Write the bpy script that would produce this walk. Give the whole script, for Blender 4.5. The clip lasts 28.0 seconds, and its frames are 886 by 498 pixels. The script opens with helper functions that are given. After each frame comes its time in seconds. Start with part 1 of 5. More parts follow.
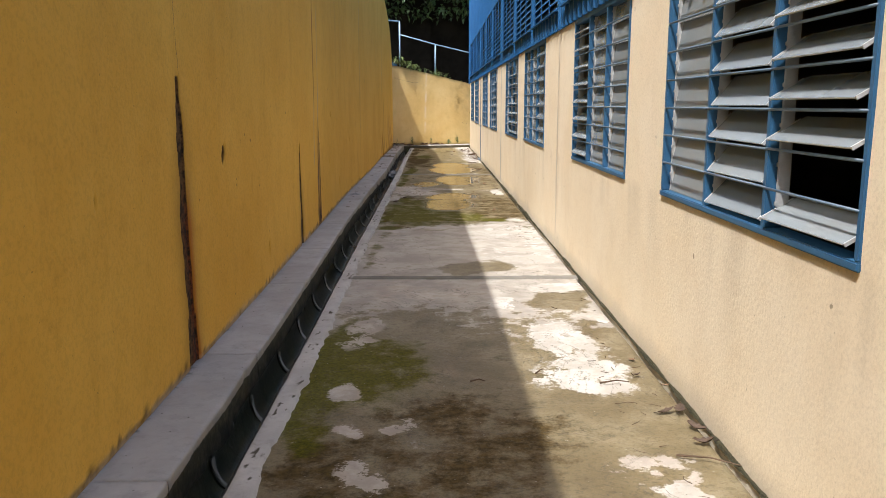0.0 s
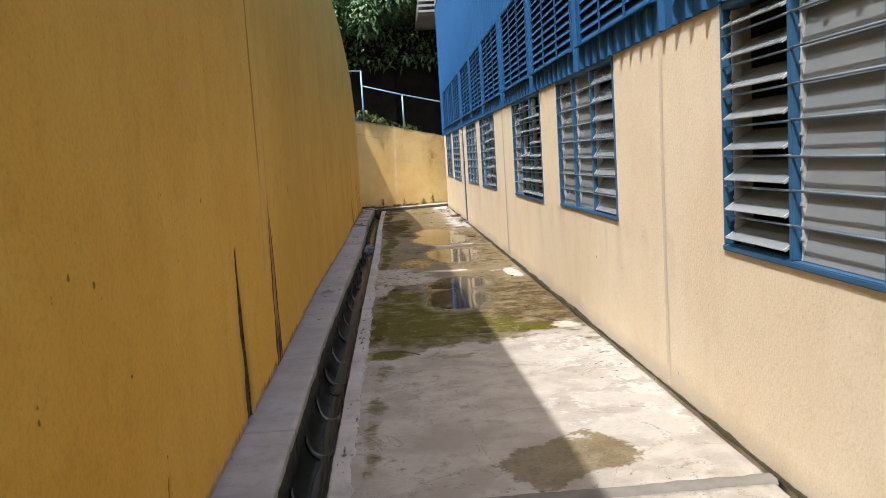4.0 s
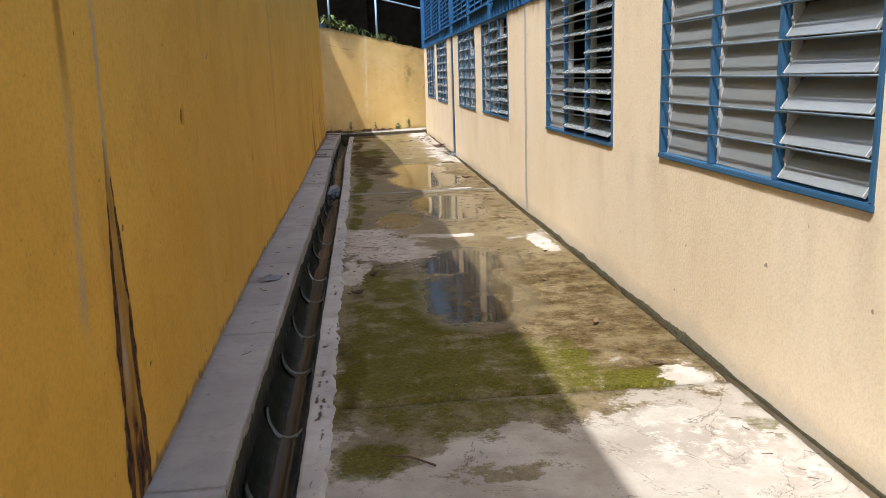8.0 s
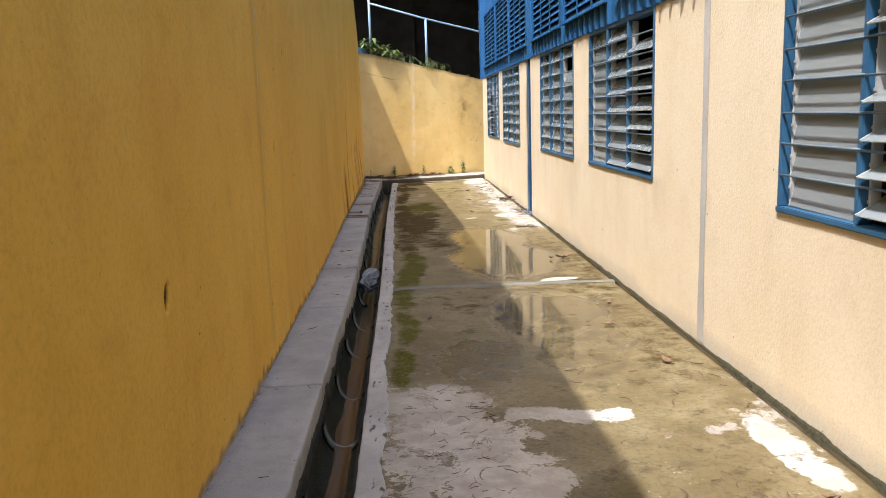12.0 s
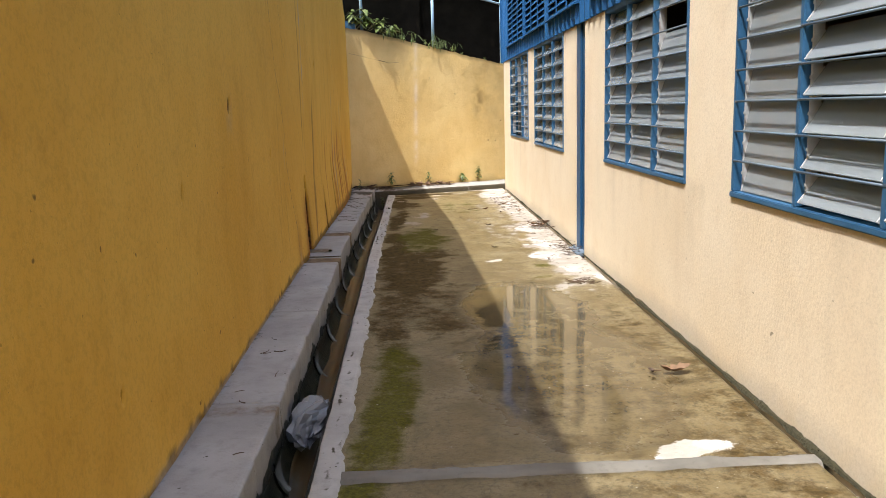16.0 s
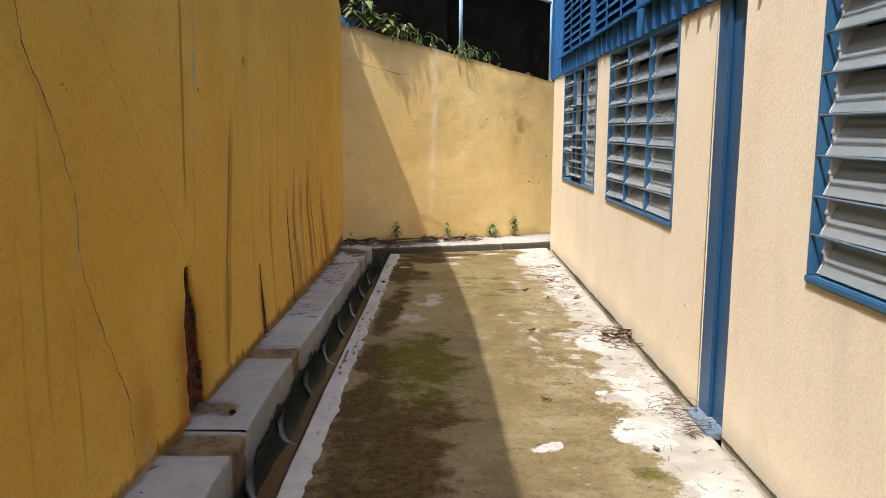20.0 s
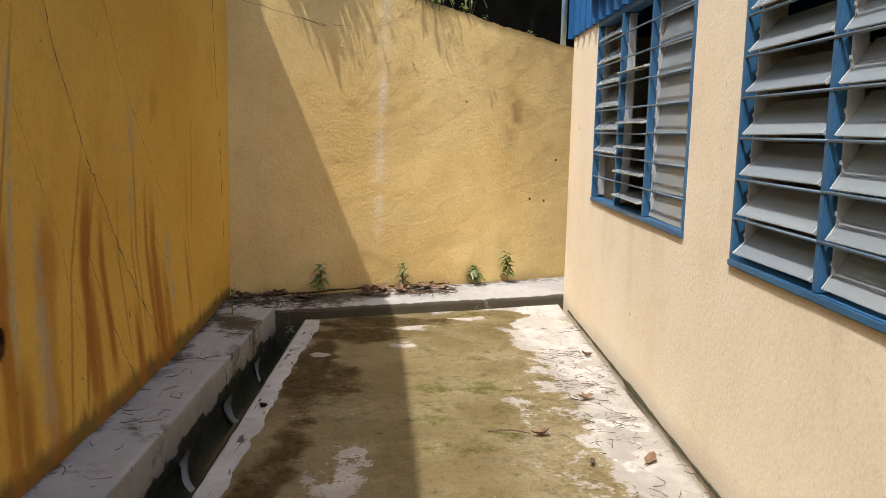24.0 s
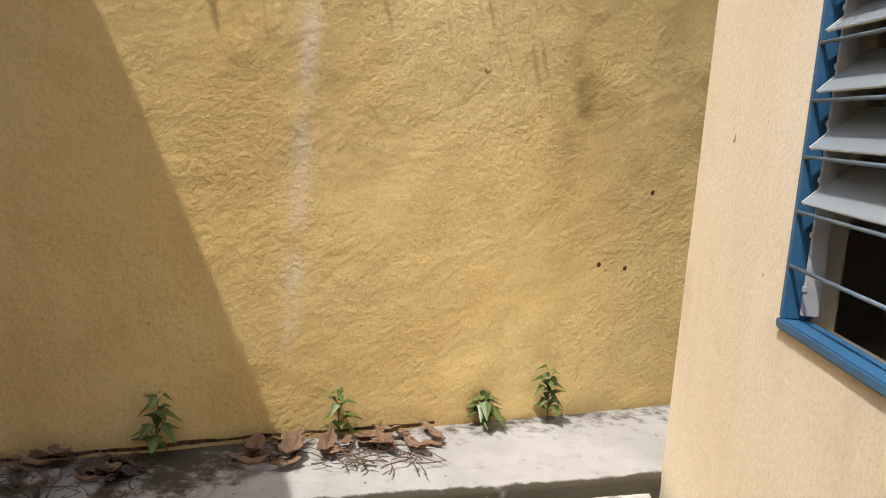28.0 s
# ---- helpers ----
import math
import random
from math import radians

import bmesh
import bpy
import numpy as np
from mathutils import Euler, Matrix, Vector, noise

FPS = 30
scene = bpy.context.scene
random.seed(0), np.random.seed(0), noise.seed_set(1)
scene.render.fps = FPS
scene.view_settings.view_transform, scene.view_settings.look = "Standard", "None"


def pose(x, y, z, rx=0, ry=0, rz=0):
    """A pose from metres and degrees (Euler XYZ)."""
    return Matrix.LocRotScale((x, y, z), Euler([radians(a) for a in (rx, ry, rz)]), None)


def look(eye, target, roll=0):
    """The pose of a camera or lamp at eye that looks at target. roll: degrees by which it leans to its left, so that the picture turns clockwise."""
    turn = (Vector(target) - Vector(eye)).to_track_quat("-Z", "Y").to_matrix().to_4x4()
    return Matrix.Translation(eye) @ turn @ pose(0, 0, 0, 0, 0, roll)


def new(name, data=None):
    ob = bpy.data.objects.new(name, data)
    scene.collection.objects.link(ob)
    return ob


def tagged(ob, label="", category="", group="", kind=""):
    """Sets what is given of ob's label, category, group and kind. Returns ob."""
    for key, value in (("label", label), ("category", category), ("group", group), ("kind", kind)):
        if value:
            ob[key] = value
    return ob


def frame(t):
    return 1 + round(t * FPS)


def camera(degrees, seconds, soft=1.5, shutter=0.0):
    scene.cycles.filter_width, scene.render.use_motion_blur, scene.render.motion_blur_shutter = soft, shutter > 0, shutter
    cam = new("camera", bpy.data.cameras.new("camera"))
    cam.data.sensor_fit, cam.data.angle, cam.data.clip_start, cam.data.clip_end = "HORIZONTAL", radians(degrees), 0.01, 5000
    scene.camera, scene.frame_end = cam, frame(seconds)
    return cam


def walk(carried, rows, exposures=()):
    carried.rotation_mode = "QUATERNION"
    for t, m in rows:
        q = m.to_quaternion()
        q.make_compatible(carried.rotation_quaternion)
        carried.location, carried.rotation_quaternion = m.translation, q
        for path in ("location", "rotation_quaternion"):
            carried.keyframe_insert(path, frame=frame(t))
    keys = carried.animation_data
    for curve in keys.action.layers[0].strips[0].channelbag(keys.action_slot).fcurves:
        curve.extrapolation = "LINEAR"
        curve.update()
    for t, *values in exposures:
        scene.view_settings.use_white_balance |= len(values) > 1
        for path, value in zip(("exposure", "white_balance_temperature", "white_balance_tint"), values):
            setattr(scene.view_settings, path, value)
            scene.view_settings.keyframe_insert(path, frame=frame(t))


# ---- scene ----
cam = camera(58.3, 28.0, soft=0.85)
PATH = [
    (0, (-0.027, -0.064, 1.471), (-0.006, 1.904, 1.114), -0.1),
    (0.5, (-0.063, 0.238, 1.445), (-0.001, 2.203, 1.078), -1.2),
    (1, (-0.112, 0.715, 1.471), (-0.074, 2.683, 1.118), -2.3),
    (1.5, (-0.243, 1.14, 1.459), (-0.105, 3.116, 1.182), -2.0),
    (2, (-0.299, 1.572, 1.448), (-0.06, 3.532, 1.131), -3.3),
    (2.5, (-0.353, 2.002, 1.491), (-0.26, 3.978, 1.194), -5.1),
    (3, (-0.449, 2.463, 1.505), (-0.323, 4.446, 1.278), -2.7),
    (3.5, (-0.485, 2.803, 1.512), (-0.356, 4.781, 1.248), -2.6),
    (4, (-0.427, 3.275, 1.542), (-0.315, 5.259, 1.312), -3.6),
    (4.5, (-0.477, 3.666, 1.519), (-0.433, 5.652, 1.291), -0.8),
    (6.5, (-0.502, 5.336, 1.491), (-0.405, 7.3, 1.123), 0.5),
    (7, (-0.465, 5.735, 1.497), (-0.367, 7.697, 1.123), -1.3),
    (7.5, (-0.505, 6.132, 1.479), (-0.416, 8.088, 1.068), -1.1),
    (8, (-0.537, 6.538, 1.505), (-0.348, 8.483, 1.077), -1.9),
    (8.5, (-0.53, 7.033, 1.483), (-0.427, 8.981, 1.042), -2.2),
    (9, (-0.593, 7.498, 1.474), (-0.54, 9.463, 1.105), 1.1),
    (9.5, (-0.553, 7.914, 1.487), (-0.319, 9.856, 1.07), -1.1),
    (10, (-0.507, 8.436, 1.507), (-0.395, 10.396, 1.129), -1.4),
    (10.5, (-0.527, 8.917, 1.51), (-0.447, 10.897, 1.239), -0.9),
    (11, (-0.548, 9.346, 1.512), (-0.437, 11.321, 1.214), -1.0),
    (11.5, (-0.523, 9.787, 1.546), (-0.389, 11.756, 1.224), -3.2),
    (12, (-0.602, 10.274, 1.499), (-0.51, 12.243, 1.159), -1.8),
    (12.5, (-0.573, 10.721, 1.464), (-0.404, 12.686, 1.127), -0.7),
    (14.5, (-0.384, 12.682, 1.445), (-0.126, 14.637, 1.114), -1.9),
    (15, (-0.408, 13.158, 1.465), (-0.145, 15.12, 1.185), -2.7),
    (15.5, (-0.38, 13.655, 1.444), (-0.208, 15.632, 1.194), -1.2),
    (16, (-0.401, 14.035, 1.442), (-0.334, 16.003, 1.093), -1.6),
    (16.5, (-0.433, 14.449, 1.465), (-0.281, 16.414, 1.124), -1.6),
    (17, (-0.431, 14.863, 1.467), (-0.346, 16.836, 1.151), -2.7),
    (18, (-0.316, 15.925, 1.503), (-0.272, 17.898, 1.178), 1.2),
    (18.5, (-0.225, 16.388, 1.499), (-0.212, 18.371, 1.243), 0.4),
    (19, (-0.205, 16.807, 1.492), (-0.188, 18.792, 1.251), 1.5),
    (19.5, (-0.207, 17.35, 1.486), (-0.188, 19.314, 1.109), 0.6),
    (20, (-0.178, 17.747, 1.515), (-0.181, 19.726, 1.223), 0.4),
    (20.5, (-0.222, 18.203, 1.507), (-0.151, 20.186, 1.259), -0.1),
    (21, (-0.261, 18.652, 1.511), (-0.178, 20.623, 1.183), -0.5),
    (21.5, (-0.327, 19.038, 1.56), (-0.284, 21.009, 1.223), 0.4),
    (23.5, (-0.034, 21.21, 1.452), (0.123, 23.178, 1.137), 2.9),
    (24, (0.016, 21.621, 1.435), (0.071, 23.598, 1.141), 1.1),
    (24.5, (0.06, 22.078, 1.439), (0.134, 24.058, 1.163), 3.6),
    (25, (0.053, 22.49, 1.454), (0.125, 24.459, 1.11), 3.8),
    (25.5, (0.094, 22.935, 1.47), (0.069, 24.915, 1.184), 3.7),
    (26, (0.103, 23.434, 1.483), (0.098, 25.414, 1.206), 4.7),
    (26.5, (0.144, 23.845, 1.465), (0.103, 25.82, 1.152), 3.4),
    (27, (0.194, 24.224, 1.495), (0.118, 26.204, 1.224), 3.8),
    (27.5, (0.217, 24.618, 1.476), (0.173, 26.603, 1.238), 4.4),
    (28, (0.296, 25.061, 1.476), (0.27, 27.035, 1.152), 4.0),
]
walk(cam, [(t, look(eye, target, roll)) for t, eye, target, roll in PATH],
     [(0, 1.46), (2, 1.38), (8, 1.43), (11, 1.69), (12, 1.72), (17, 1.60), (21, 1.40), (25, 1.21), (28, 1.12)])

# ---- light ----
SUN_WAY = Vector((-0.325, -0.36, 1.0)).normalized()          # from the ground towards the sun
world = bpy.data.worlds.new("sky")
scene.world = world
world.use_nodes = True
sky = world.node_tree.nodes.new("ShaderNodeTexSky")
sky.sky_type, sky.sun_disc = "NISHITA", False
sky.air_density, sky.dust_density, sky.ozone_density = 1.0, 2.6, 0.6
sky.sun_elevation = math.asin(SUN_WAY.z)
sky.sun_rotation = math.atan2(SUN_WAY.x, SUN_WAY.y)
back = world.node_tree.nodes["Background"]
world.node_tree.links.new(sky.outputs[0], back.inputs[0])
back.inputs[1].default_value = 0.15
sun = new("sun", bpy.data.lights.new("sun", "SUN"))
sun.data.energy, sun.data.angle, sun.data.color = 2.15, radians(0.55), (1.0, 0.965, 0.92)
sun.matrix_world = look(SUN_WAY * 60, (0, 0, 0))


# ---- material kit ----
class Mat:
    """Shorthand for a node material."""

    def __init__(self, name):
        self.m = bpy.data.materials.new(name)
        self.m.use_nodes = True
        self.t = self.m.node_tree
        self.bsdf = self.t.nodes["Principled BSDF"]
        self.geo = None

    def node(self, kind, **kw):
        n = self.t.nodes.new(kind)
        for k, v in kw.items():
            n.inputs[k].default_value = v
        return n

    def link(self, a, b):
        self.t.links.new(a, b)

    def pos(self, scale=(1, 1, 1)):
        tc = self.t.nodes.new("ShaderNodeNewGeometry")
        mp = self.node("ShaderNodeMapping", Scale=scale)
        self.link(tc.outputs["Position"], mp.inputs["Vector"])
        return mp.outputs[0]

    def obj(self, scale=(1, 1, 1)):
        tc = self.t.nodes.new("ShaderNodeTexCoord")
        mp = self.node("ShaderNodeMapping", Scale=scale)
        self.link(tc.outputs["Object"], mp.inputs["Vector"])
        return mp.outputs[0]

    def noise(self, vec, scale, detail=4.0, rough=0.6, dist=0.0):
        n = self.node("ShaderNodeTexNoise", Scale=scale, Detail=detail, Roughness=rough, Distortion=dist)
        self.link(vec, n.inputs["Vector"])
        return n.outputs["Fac"]

    def attr(self, name):
        n = self.t.nodes.new("ShaderNodeAttribute")
        n.attribute_name = name
        return n.outputs["Fac"]

    def val(self, sock, to):
        if isinstance(sock, (int, float)):
            to.default_value = sock
        else:
            self.link(sock, to)

    def math(self, op, a, b=0.0, clamp=False):
        n = self.t.nodes.new("ShaderNodeMath")
        n.operation, n.use_clamp = op, clamp
        self.val(a, n.inputs[0]), self.val(b, n.inputs[1])
        return n.outputs[0]

    def step(self, v, lo, hi, a=0.0, b=1.0):
        n = self.t.nodes.new("ShaderNodeMapRange")
        n.interpolation_type = "SMOOTHSTEP"
        self.val(v, n.inputs[0])
        for i, x in enumerate((lo, hi, a, b)):
            n.inputs[1 + i].default_value = x
        return n.outputs[0]

    def mix(self, fac, a, b, blend="MIX"):
        n = self.t.nodes.new("ShaderNodeMix")
        n.data_type, n.blend_type = "RGBA", blend
        self.val(fac, n.inputs[0])
        for s, i in ((a, 6), (b, 7)):
            if isinstance(s, tuple):
                n.inputs[i].default_value = (*s, 1)
            else:
                self.link(s, n.inputs[i])
        return n.outputs[2]

    def random(self):
        return self.t.nodes.new("ShaderNodeObjectInfo").outputs["Random"]

    def island(self):
        return self.t.nodes.new("ShaderNodeNewGeometry").outputs["Random Per Island"]

    def done(self, colour, rough=0.7, metal=0.0, bump=None, height=0.01, strength=0.5, spec=0.5):
        b = self.bsdf
        if isinstance(colour, tuple):
            b.inputs["Base Color"].default_value = (*colour, 1)
        else:
            self.link(colour, b.inputs["Base Color"])
        self.val(rough, b.inputs["Roughness"])
        self.val(metal, b.inputs["Metallic"])
        self.val(spec, b.inputs["Specular IOR Level"])
        if bump is not None:
            n = self.node("ShaderNodeBump", Strength=strength, Distance=height)
            self.link(bump, n.inputs["Height"])
            self.link(n.outputs[0], b.inputs["Normal"])
        return self.m


def make_floor():
    k = Mat("damp_concrete")
    p = k.pos()
    big, mid, fine = k.noise(p, 1.3, 6, 0.62), k.noise(p, 6, 8, 0.68), k.noise(p, 60, 5, 0.7)
    low = k.noise(p, 2.6, 8, 0.66, 0.15)
    rag = k.math("ADD", k.math("MULTIPLY", k.math("SUBTRACT", mid, 0.5), 1.5), k.math("MULTIPLY", k.math("SUBTRACT", low, 0.5), 1.3))
    rag = k.math("ADD", rag, k.math("MULTIPLY", k.math("SUBTRACT", fine, 0.5), 0.4))
    wet = k.step(k.math("ADD", k.attr("wet"), rag), 0.38, 0.52)
    white = k.step(k.math("ADD", k.attr("white"), k.math("MULTIPLY", rag, 1.3)), 0.50, 0.68)
    white = k.math("MULTIPLY", white, k.step(k.attr("white"), 0.03, 0.3))
    dry = k.step(k.math("ADD", k.attr("dry"), k.math("MULTIPLY", rag, 1.9)), 0.44, 0.62)
    dry = k.math("MULTIPLY", dry, k.step(k.attr("dry"), 0.05, 0.35))
    moss = k.step(k.math("ADD", k.attr("moss"), k.math("MULTIPLY", rag, 1.3)), 0.25, 0.95)
    moss = k.math("MULTIPLY", moss, k.step(k.attr("moss"), 0.02, 0.25))
    dark = k.step(k.math("ADD", k.attr("dark"), k.math("MULTIPLY", rag, 1.25)), 0.18, 0.90)
    pond = k.step(k.math("ADD", k.attr("pond"), k.math("MULTIPLY", rag, 0.5)), 0.25, 0.80)
    grit = k.noise(p, 19, 8, 0.75)
    base = k.mix(k.step(low, 0.34, 0.66), (0.29, 0.262, 0.225), (0.41, 0.38, 0.335))
    base = k.mix(k.math("MULTIPLY", k.step(mid, 0.50, 0.66), 0.55), base, (0.27, 0.235, 0.185))
    base = k.mix(k.math("MULTIPLY", k.step(fine, 0.55, 0.75), 0.6), base, (0.22, 0.19, 0.155))
    damp = k.mix(k.step(big, 0.32, 0.68), (0.138, 0.100, 0.041), (0.222, 0.175, 0.086))
    damp = k.mix(k.math("MULTIPLY", k.step(low, 0.46, 0.70), 0.7), damp, (0.250, 0.212, 0.130))
    damp = k.mix(k.math("MULTIPLY", k.step(mid, 0.46, 0.68), 0.5), damp, (0.075, 0.056, 0.022))
    damp = k.mix(k.math("MULTIPLY", k.step(grit, 0.48, 0.66), 0.4), damp, (0.058, 0.044, 0.018))
    damp = k.mix(k.math("MULTIPLY", k.step(grit, 0.40, 0.28), 0.34), damp, (0.33, 0.29, 0.20))
    bare = k.mix(0.55, k.mix(k.step(low, 0.4, 0.62), (0.135, 0.112, 0.074), (0.215, 0.185, 0.13)), damp)
    damp = k.mix(k.attr("algae"), bare, damp)
    damp = k.mix(k.math("MULTIPLY", k.step(k.noise(p, 38, 6, 0.78), 0.50, 0.62), 0.38), damp, (0.055, 0.04, 0.017))
    c = k.mix(wet, base, damp)
    c = k.mix(k.math("MULTIPLY", dark, 0.93), c, k.mix(k.step(grit, 0.35, 0.65), (0.090, 0.058, 0.020), (0.032, 0.022, 0.008)))
    c = k.mix(k.math("MULTIPLY", moss, 0.8), c, k.mix(k.step(k.noise(p, 42, 6, 0.8), 0.34, 0.66), (0.115, 0.112, 0.007), (0.034, 0.036, 0.003)))
    c = k.mix(k.math("MULTIPLY", pond, 0.4), c, (0.085, 0.066, 0.036))
    c = k.mix(dry, c, k.mix(k.step(mid, 0.36, 0.62), (0.46, 0.42, 0.37), (0.34, 0.30, 0.255)))
    pale = k.mix(k.step(low, 0.38, 0.60), (0.49, 0.47, 0.435), (0.37, 0.345, 0.305))
    c = k.mix(white, c, k.mix(k.math("MULTIPLY", k.step(grit, 0.52, 0.66), 0.6), pale, (0.30, 0.275, 0.24)))
    c = k.mix(k.step(k.noise(p, 33, 2, 0.8), 0.70, 0.74, 0.0, 0.7), c, (0.42, 0.40, 0.35))
    specks = k.step(k.noise(p, 26, 3, 0.8), 0.66, 0.71)
    c = k.mix(k.math("MULTIPLY", specks, 0.6), c, (0.07, 0.055, 0.04))
    hair = k.math("ABSOLUTE", k.math("SUBTRACT", k.noise(p, 1.1, 9, 0.62, 1.2), 0.5))
    c = k.mix(k.step(hair, 0.0, 0.004, 0.7, 0.0), c, (0.06, 0.05, 0.035))
    r = k.math("ADD", k.math("MULTIPLY", wet, -0.32), 0.82)
    r = k.math("ADD", r, k.math("MULTIPLY", k.math("MAXIMUM", white, dry), 0.3), True)
    soaked = k.math("MAXIMUM", dark, moss)
    r = k.math("ADD", r, k.math("MULTIPLY", soaked, 0.3), True)
    pond = k.math("MULTIPLY", pond, k.math("SUBTRACT", 1.0, k.math("MAXIMUM", white, dry)))
    out = k.math("SUBTRACT", 1.0, pond)
    r = k.math("ADD", k.math("MULTIPLY", r, out), k.math("MULTIPLY", pond, k.step(big, 0.45, 0.62, 0.04, 0.09)))
    h = k.math("MULTIPLY", k.math("ADD", mid, k.math("MULTIPLY", fine, 0.5)), out)
    return k.done(c, r, bump=h, height=0.006, strength=0.8, spec=k.math("SUBTRACT", 0.35, k.math("MULTIPLY", soaked, k.math("MULTIPLY", out, 0.28))))


def make_kerb():
    k = Mat("grey_cement")
    p = k.pos()
    a, b, f = k.noise(p, 2.2, 5), k.noise(p, 12, 6, 0.7), k.noise(p, 90, 3)
    c = k.mix(k.step(a, 0.35, 0.65), (0.36, 0.345, 0.325), (0.46, 0.447, 0.42))
    c = k.mix(k.math("MULTIPLY", k.step(b, 0.48, 0.72), 0.45), c, (0.22, 0.21, 0.19))
    c = k.mix(k.math("MULTIPLY", k.step(k.noise(p, 5, 4), 0.45, 0.75), 0.35), c, (0.26, 0.25, 0.235))
    c = k.mix(k.math("MULTIPLY", k.attr("tone"), 0.55), c, (0.24, 0.23, 0.215))
    c = k.mix(k.step(k.math("ADD", k.attr("dark"), k.math("MULTIPLY", k.math("SUBTRACT", b, 0.5), 1.6)), 0.35, 0.85), c, (0.052, 0.043, 0.025))
    brown = k.math("ADD", k.attr("brown"), k.math("MULTIPLY", k.math("SUBTRACT", k.noise(p, 9, 6, 0.7), 0.5), 0.9))
    c = k.mix(k.math("MULTIPLY", k.step(brown, 0.3, 0.75), k.step(k.attr("brown"), 0.02, 0.2)), c, k.mix(k.step(b, 0.4, 0.65), (0.20, 0.135, 0.07), (0.085, 0.052, 0.024)))
    slime = k.math("ADD", k.attr("slime"), k.math("MULTIPLY", k.math("SUBTRACT", k.noise(p, 16, 6, 0.7), 0.5), 1.2))
    c = k.mix(k.math("MULTIPLY", k.step(slime, 0.35, 0.65), k.step(k.attr("slime"), 0.02, 0.2)), c, k.mix(k.step(b, 0.4, 0.7), (0.022, 0.022, 0.012), (0.075, 0.07, 0.045)))
    c = k.mix(k.step(k.noise(p, 22, 2, 0.8), 0.72, 0.75), c, (0.08, 0.065, 0.045))
    return k.done(c, 0.85, bump=k.math("ADD", b, k.math("MULTIPLY", f, 0.4)), height=0.008, strength=0.6)


def make_drain():
    k = Mat("slimy_channel")
    p = k.pos()
    a, b = k.noise(p, 5, 5, 0.65), k.noise(p, 25, 5, 0.7)
    c = k.mix(k.step(a, 0.4, 0.65), (0.014, 0.018, 0.009), (0.045, 0.043, 0.026))
    c = k.mix(k.step(b, 0.55, 0.75), c, (0.12, 0.115, 0.09))
    return k.done(c, 0.35, bump=b, height=0.008, strength=0.6)


def make_silt():
    k = Mat("wet_orange_silt")
    p = k.pos((1, 0.35, 1))
    a, b = k.noise(p, 1.1, 4), k.noise(p, 16, 5, 0.7)
    c = k.mix(k.math("MULTIPLY", k.attr("rust"), k.step(a, 0.25, 0.6)), (0.028, 0.026, 0.013), (0.14, 0.065, 0.02))
    c = k.mix(k.step(b, 0.5, 0.7), c, (0.06, 0.05, 0.03))
    return k.done(c, 0.34, bump=b, height=0.004, strength=0.3, spec=0.3)


def make_plaster(name, low, high, stain, soot, relief, coarse, size, soft=0.5, chalk=(0.44, 0.375, 0.29), grain=0.12):
    """Painted render: two tones, soft vertical stains, and the darker attributes of the sheet."""
    k = Mat(name)
    p, v = k.pos(), k.pos((1, 1, 0.2))
    a, s, m = k.noise(p, 0.9, 5), k.noise(v, 3.0, 4, 0.55), k.noise(p, 6, 6, 0.65)
    g = k.step(k.noise(p, size, 5, 0.72), 0.44, 0.80) if size < 20 else k.noise(p, size, 3, 0.55)
    g = k.math("MULTIPLY", g, k.step(k.noise(p, 2.3, 3), 0.3, 0.65, 0.45, 1.0))
    f = k.noise(p, 220, 2)
    c = k.mix(k.step(a, 0.3, 0.7), low, high)
    c = k.mix(k.math("MULTIPLY", k.step(s, 0.50, 0.80), 0.32), c, stain)
    c = k.mix(k.math("MULTIPLY", k.step(m, 0.50, 0.72), 0.28), c, stain)
    c = k.mix(k.math("MULTIPLY", k.attr("stain"), 0.85), c, soot)
    c = k.mix(k.math("MULTIPLY", k.attr("rust"), k.step(s, 0.25, 0.6)), c, (0.40, 0.135, 0.014))
    c = k.mix(k.math("MULTIPLY", k.attr("bare"), k.step(m, 0.3, 0.6)), c, chalk)
    c = k.mix(k.step(k.attr("slot"), 0.15, 0.6), c, k.mix(k.step(k.noise(p, 24, 4, 0.7), 0.38, 0.6), (0.012, 0.007, 0.004), k.mix(k.attr("rust"), (0.115, 0.058, 0.022), (0.13, 0.032, 0.010))))
    spots = k.step(k.noise(p, 9, 2, 0.9), 0.735, 0.765)
    c = k.mix(k.math("MULTIPLY", spots, 0.75), c, soot)
    c = k.mix(k.step(k.noise(p, 31, 2, 0.8), 0.72, 0.76, 0.0, 0.4), c, soot)
    c = k.mix(k.step(k.noise(p, size * 1.3 + 25, 5, 0.75), 0.56, 0.36, 0.0, grain), c, soot)
    h = k.math("ADD", k.math("MULTIPLY", g, coarse), k.math("ADD", k.math("MULTIPLY", m, soft), k.math("MULTIPLY", f, 0.12)))
    return k.done(c, 0.82, bump=h, height=relief, strength=0.8, spec=0.25)


def make_paint(name, low, high, rough, scuff=None, spec=0.5):
    k = Mat(name)
    p = k.pos()
    a, b = k.noise(p, 1.7, 4), k.noise(p, 24, 5, 0.7)
    c = k.mix(k.step(a, 0.3, 0.7), low, high)
    c = k.mix(k.math("MULTIPLY", k.step(b, 0.5, 0.8), 0.45), c, tuple(x * 0.55 for x in low))
    if scuff:
        c = k.mix(k.step(k.noise(k.pos((1, 1, 0.3)), 14, 5, 0.8), 0.68, 0.75), c, scuff)
    return k.done(c, rough, bump=b, height=0.002, strength=0.3, spec=spec)


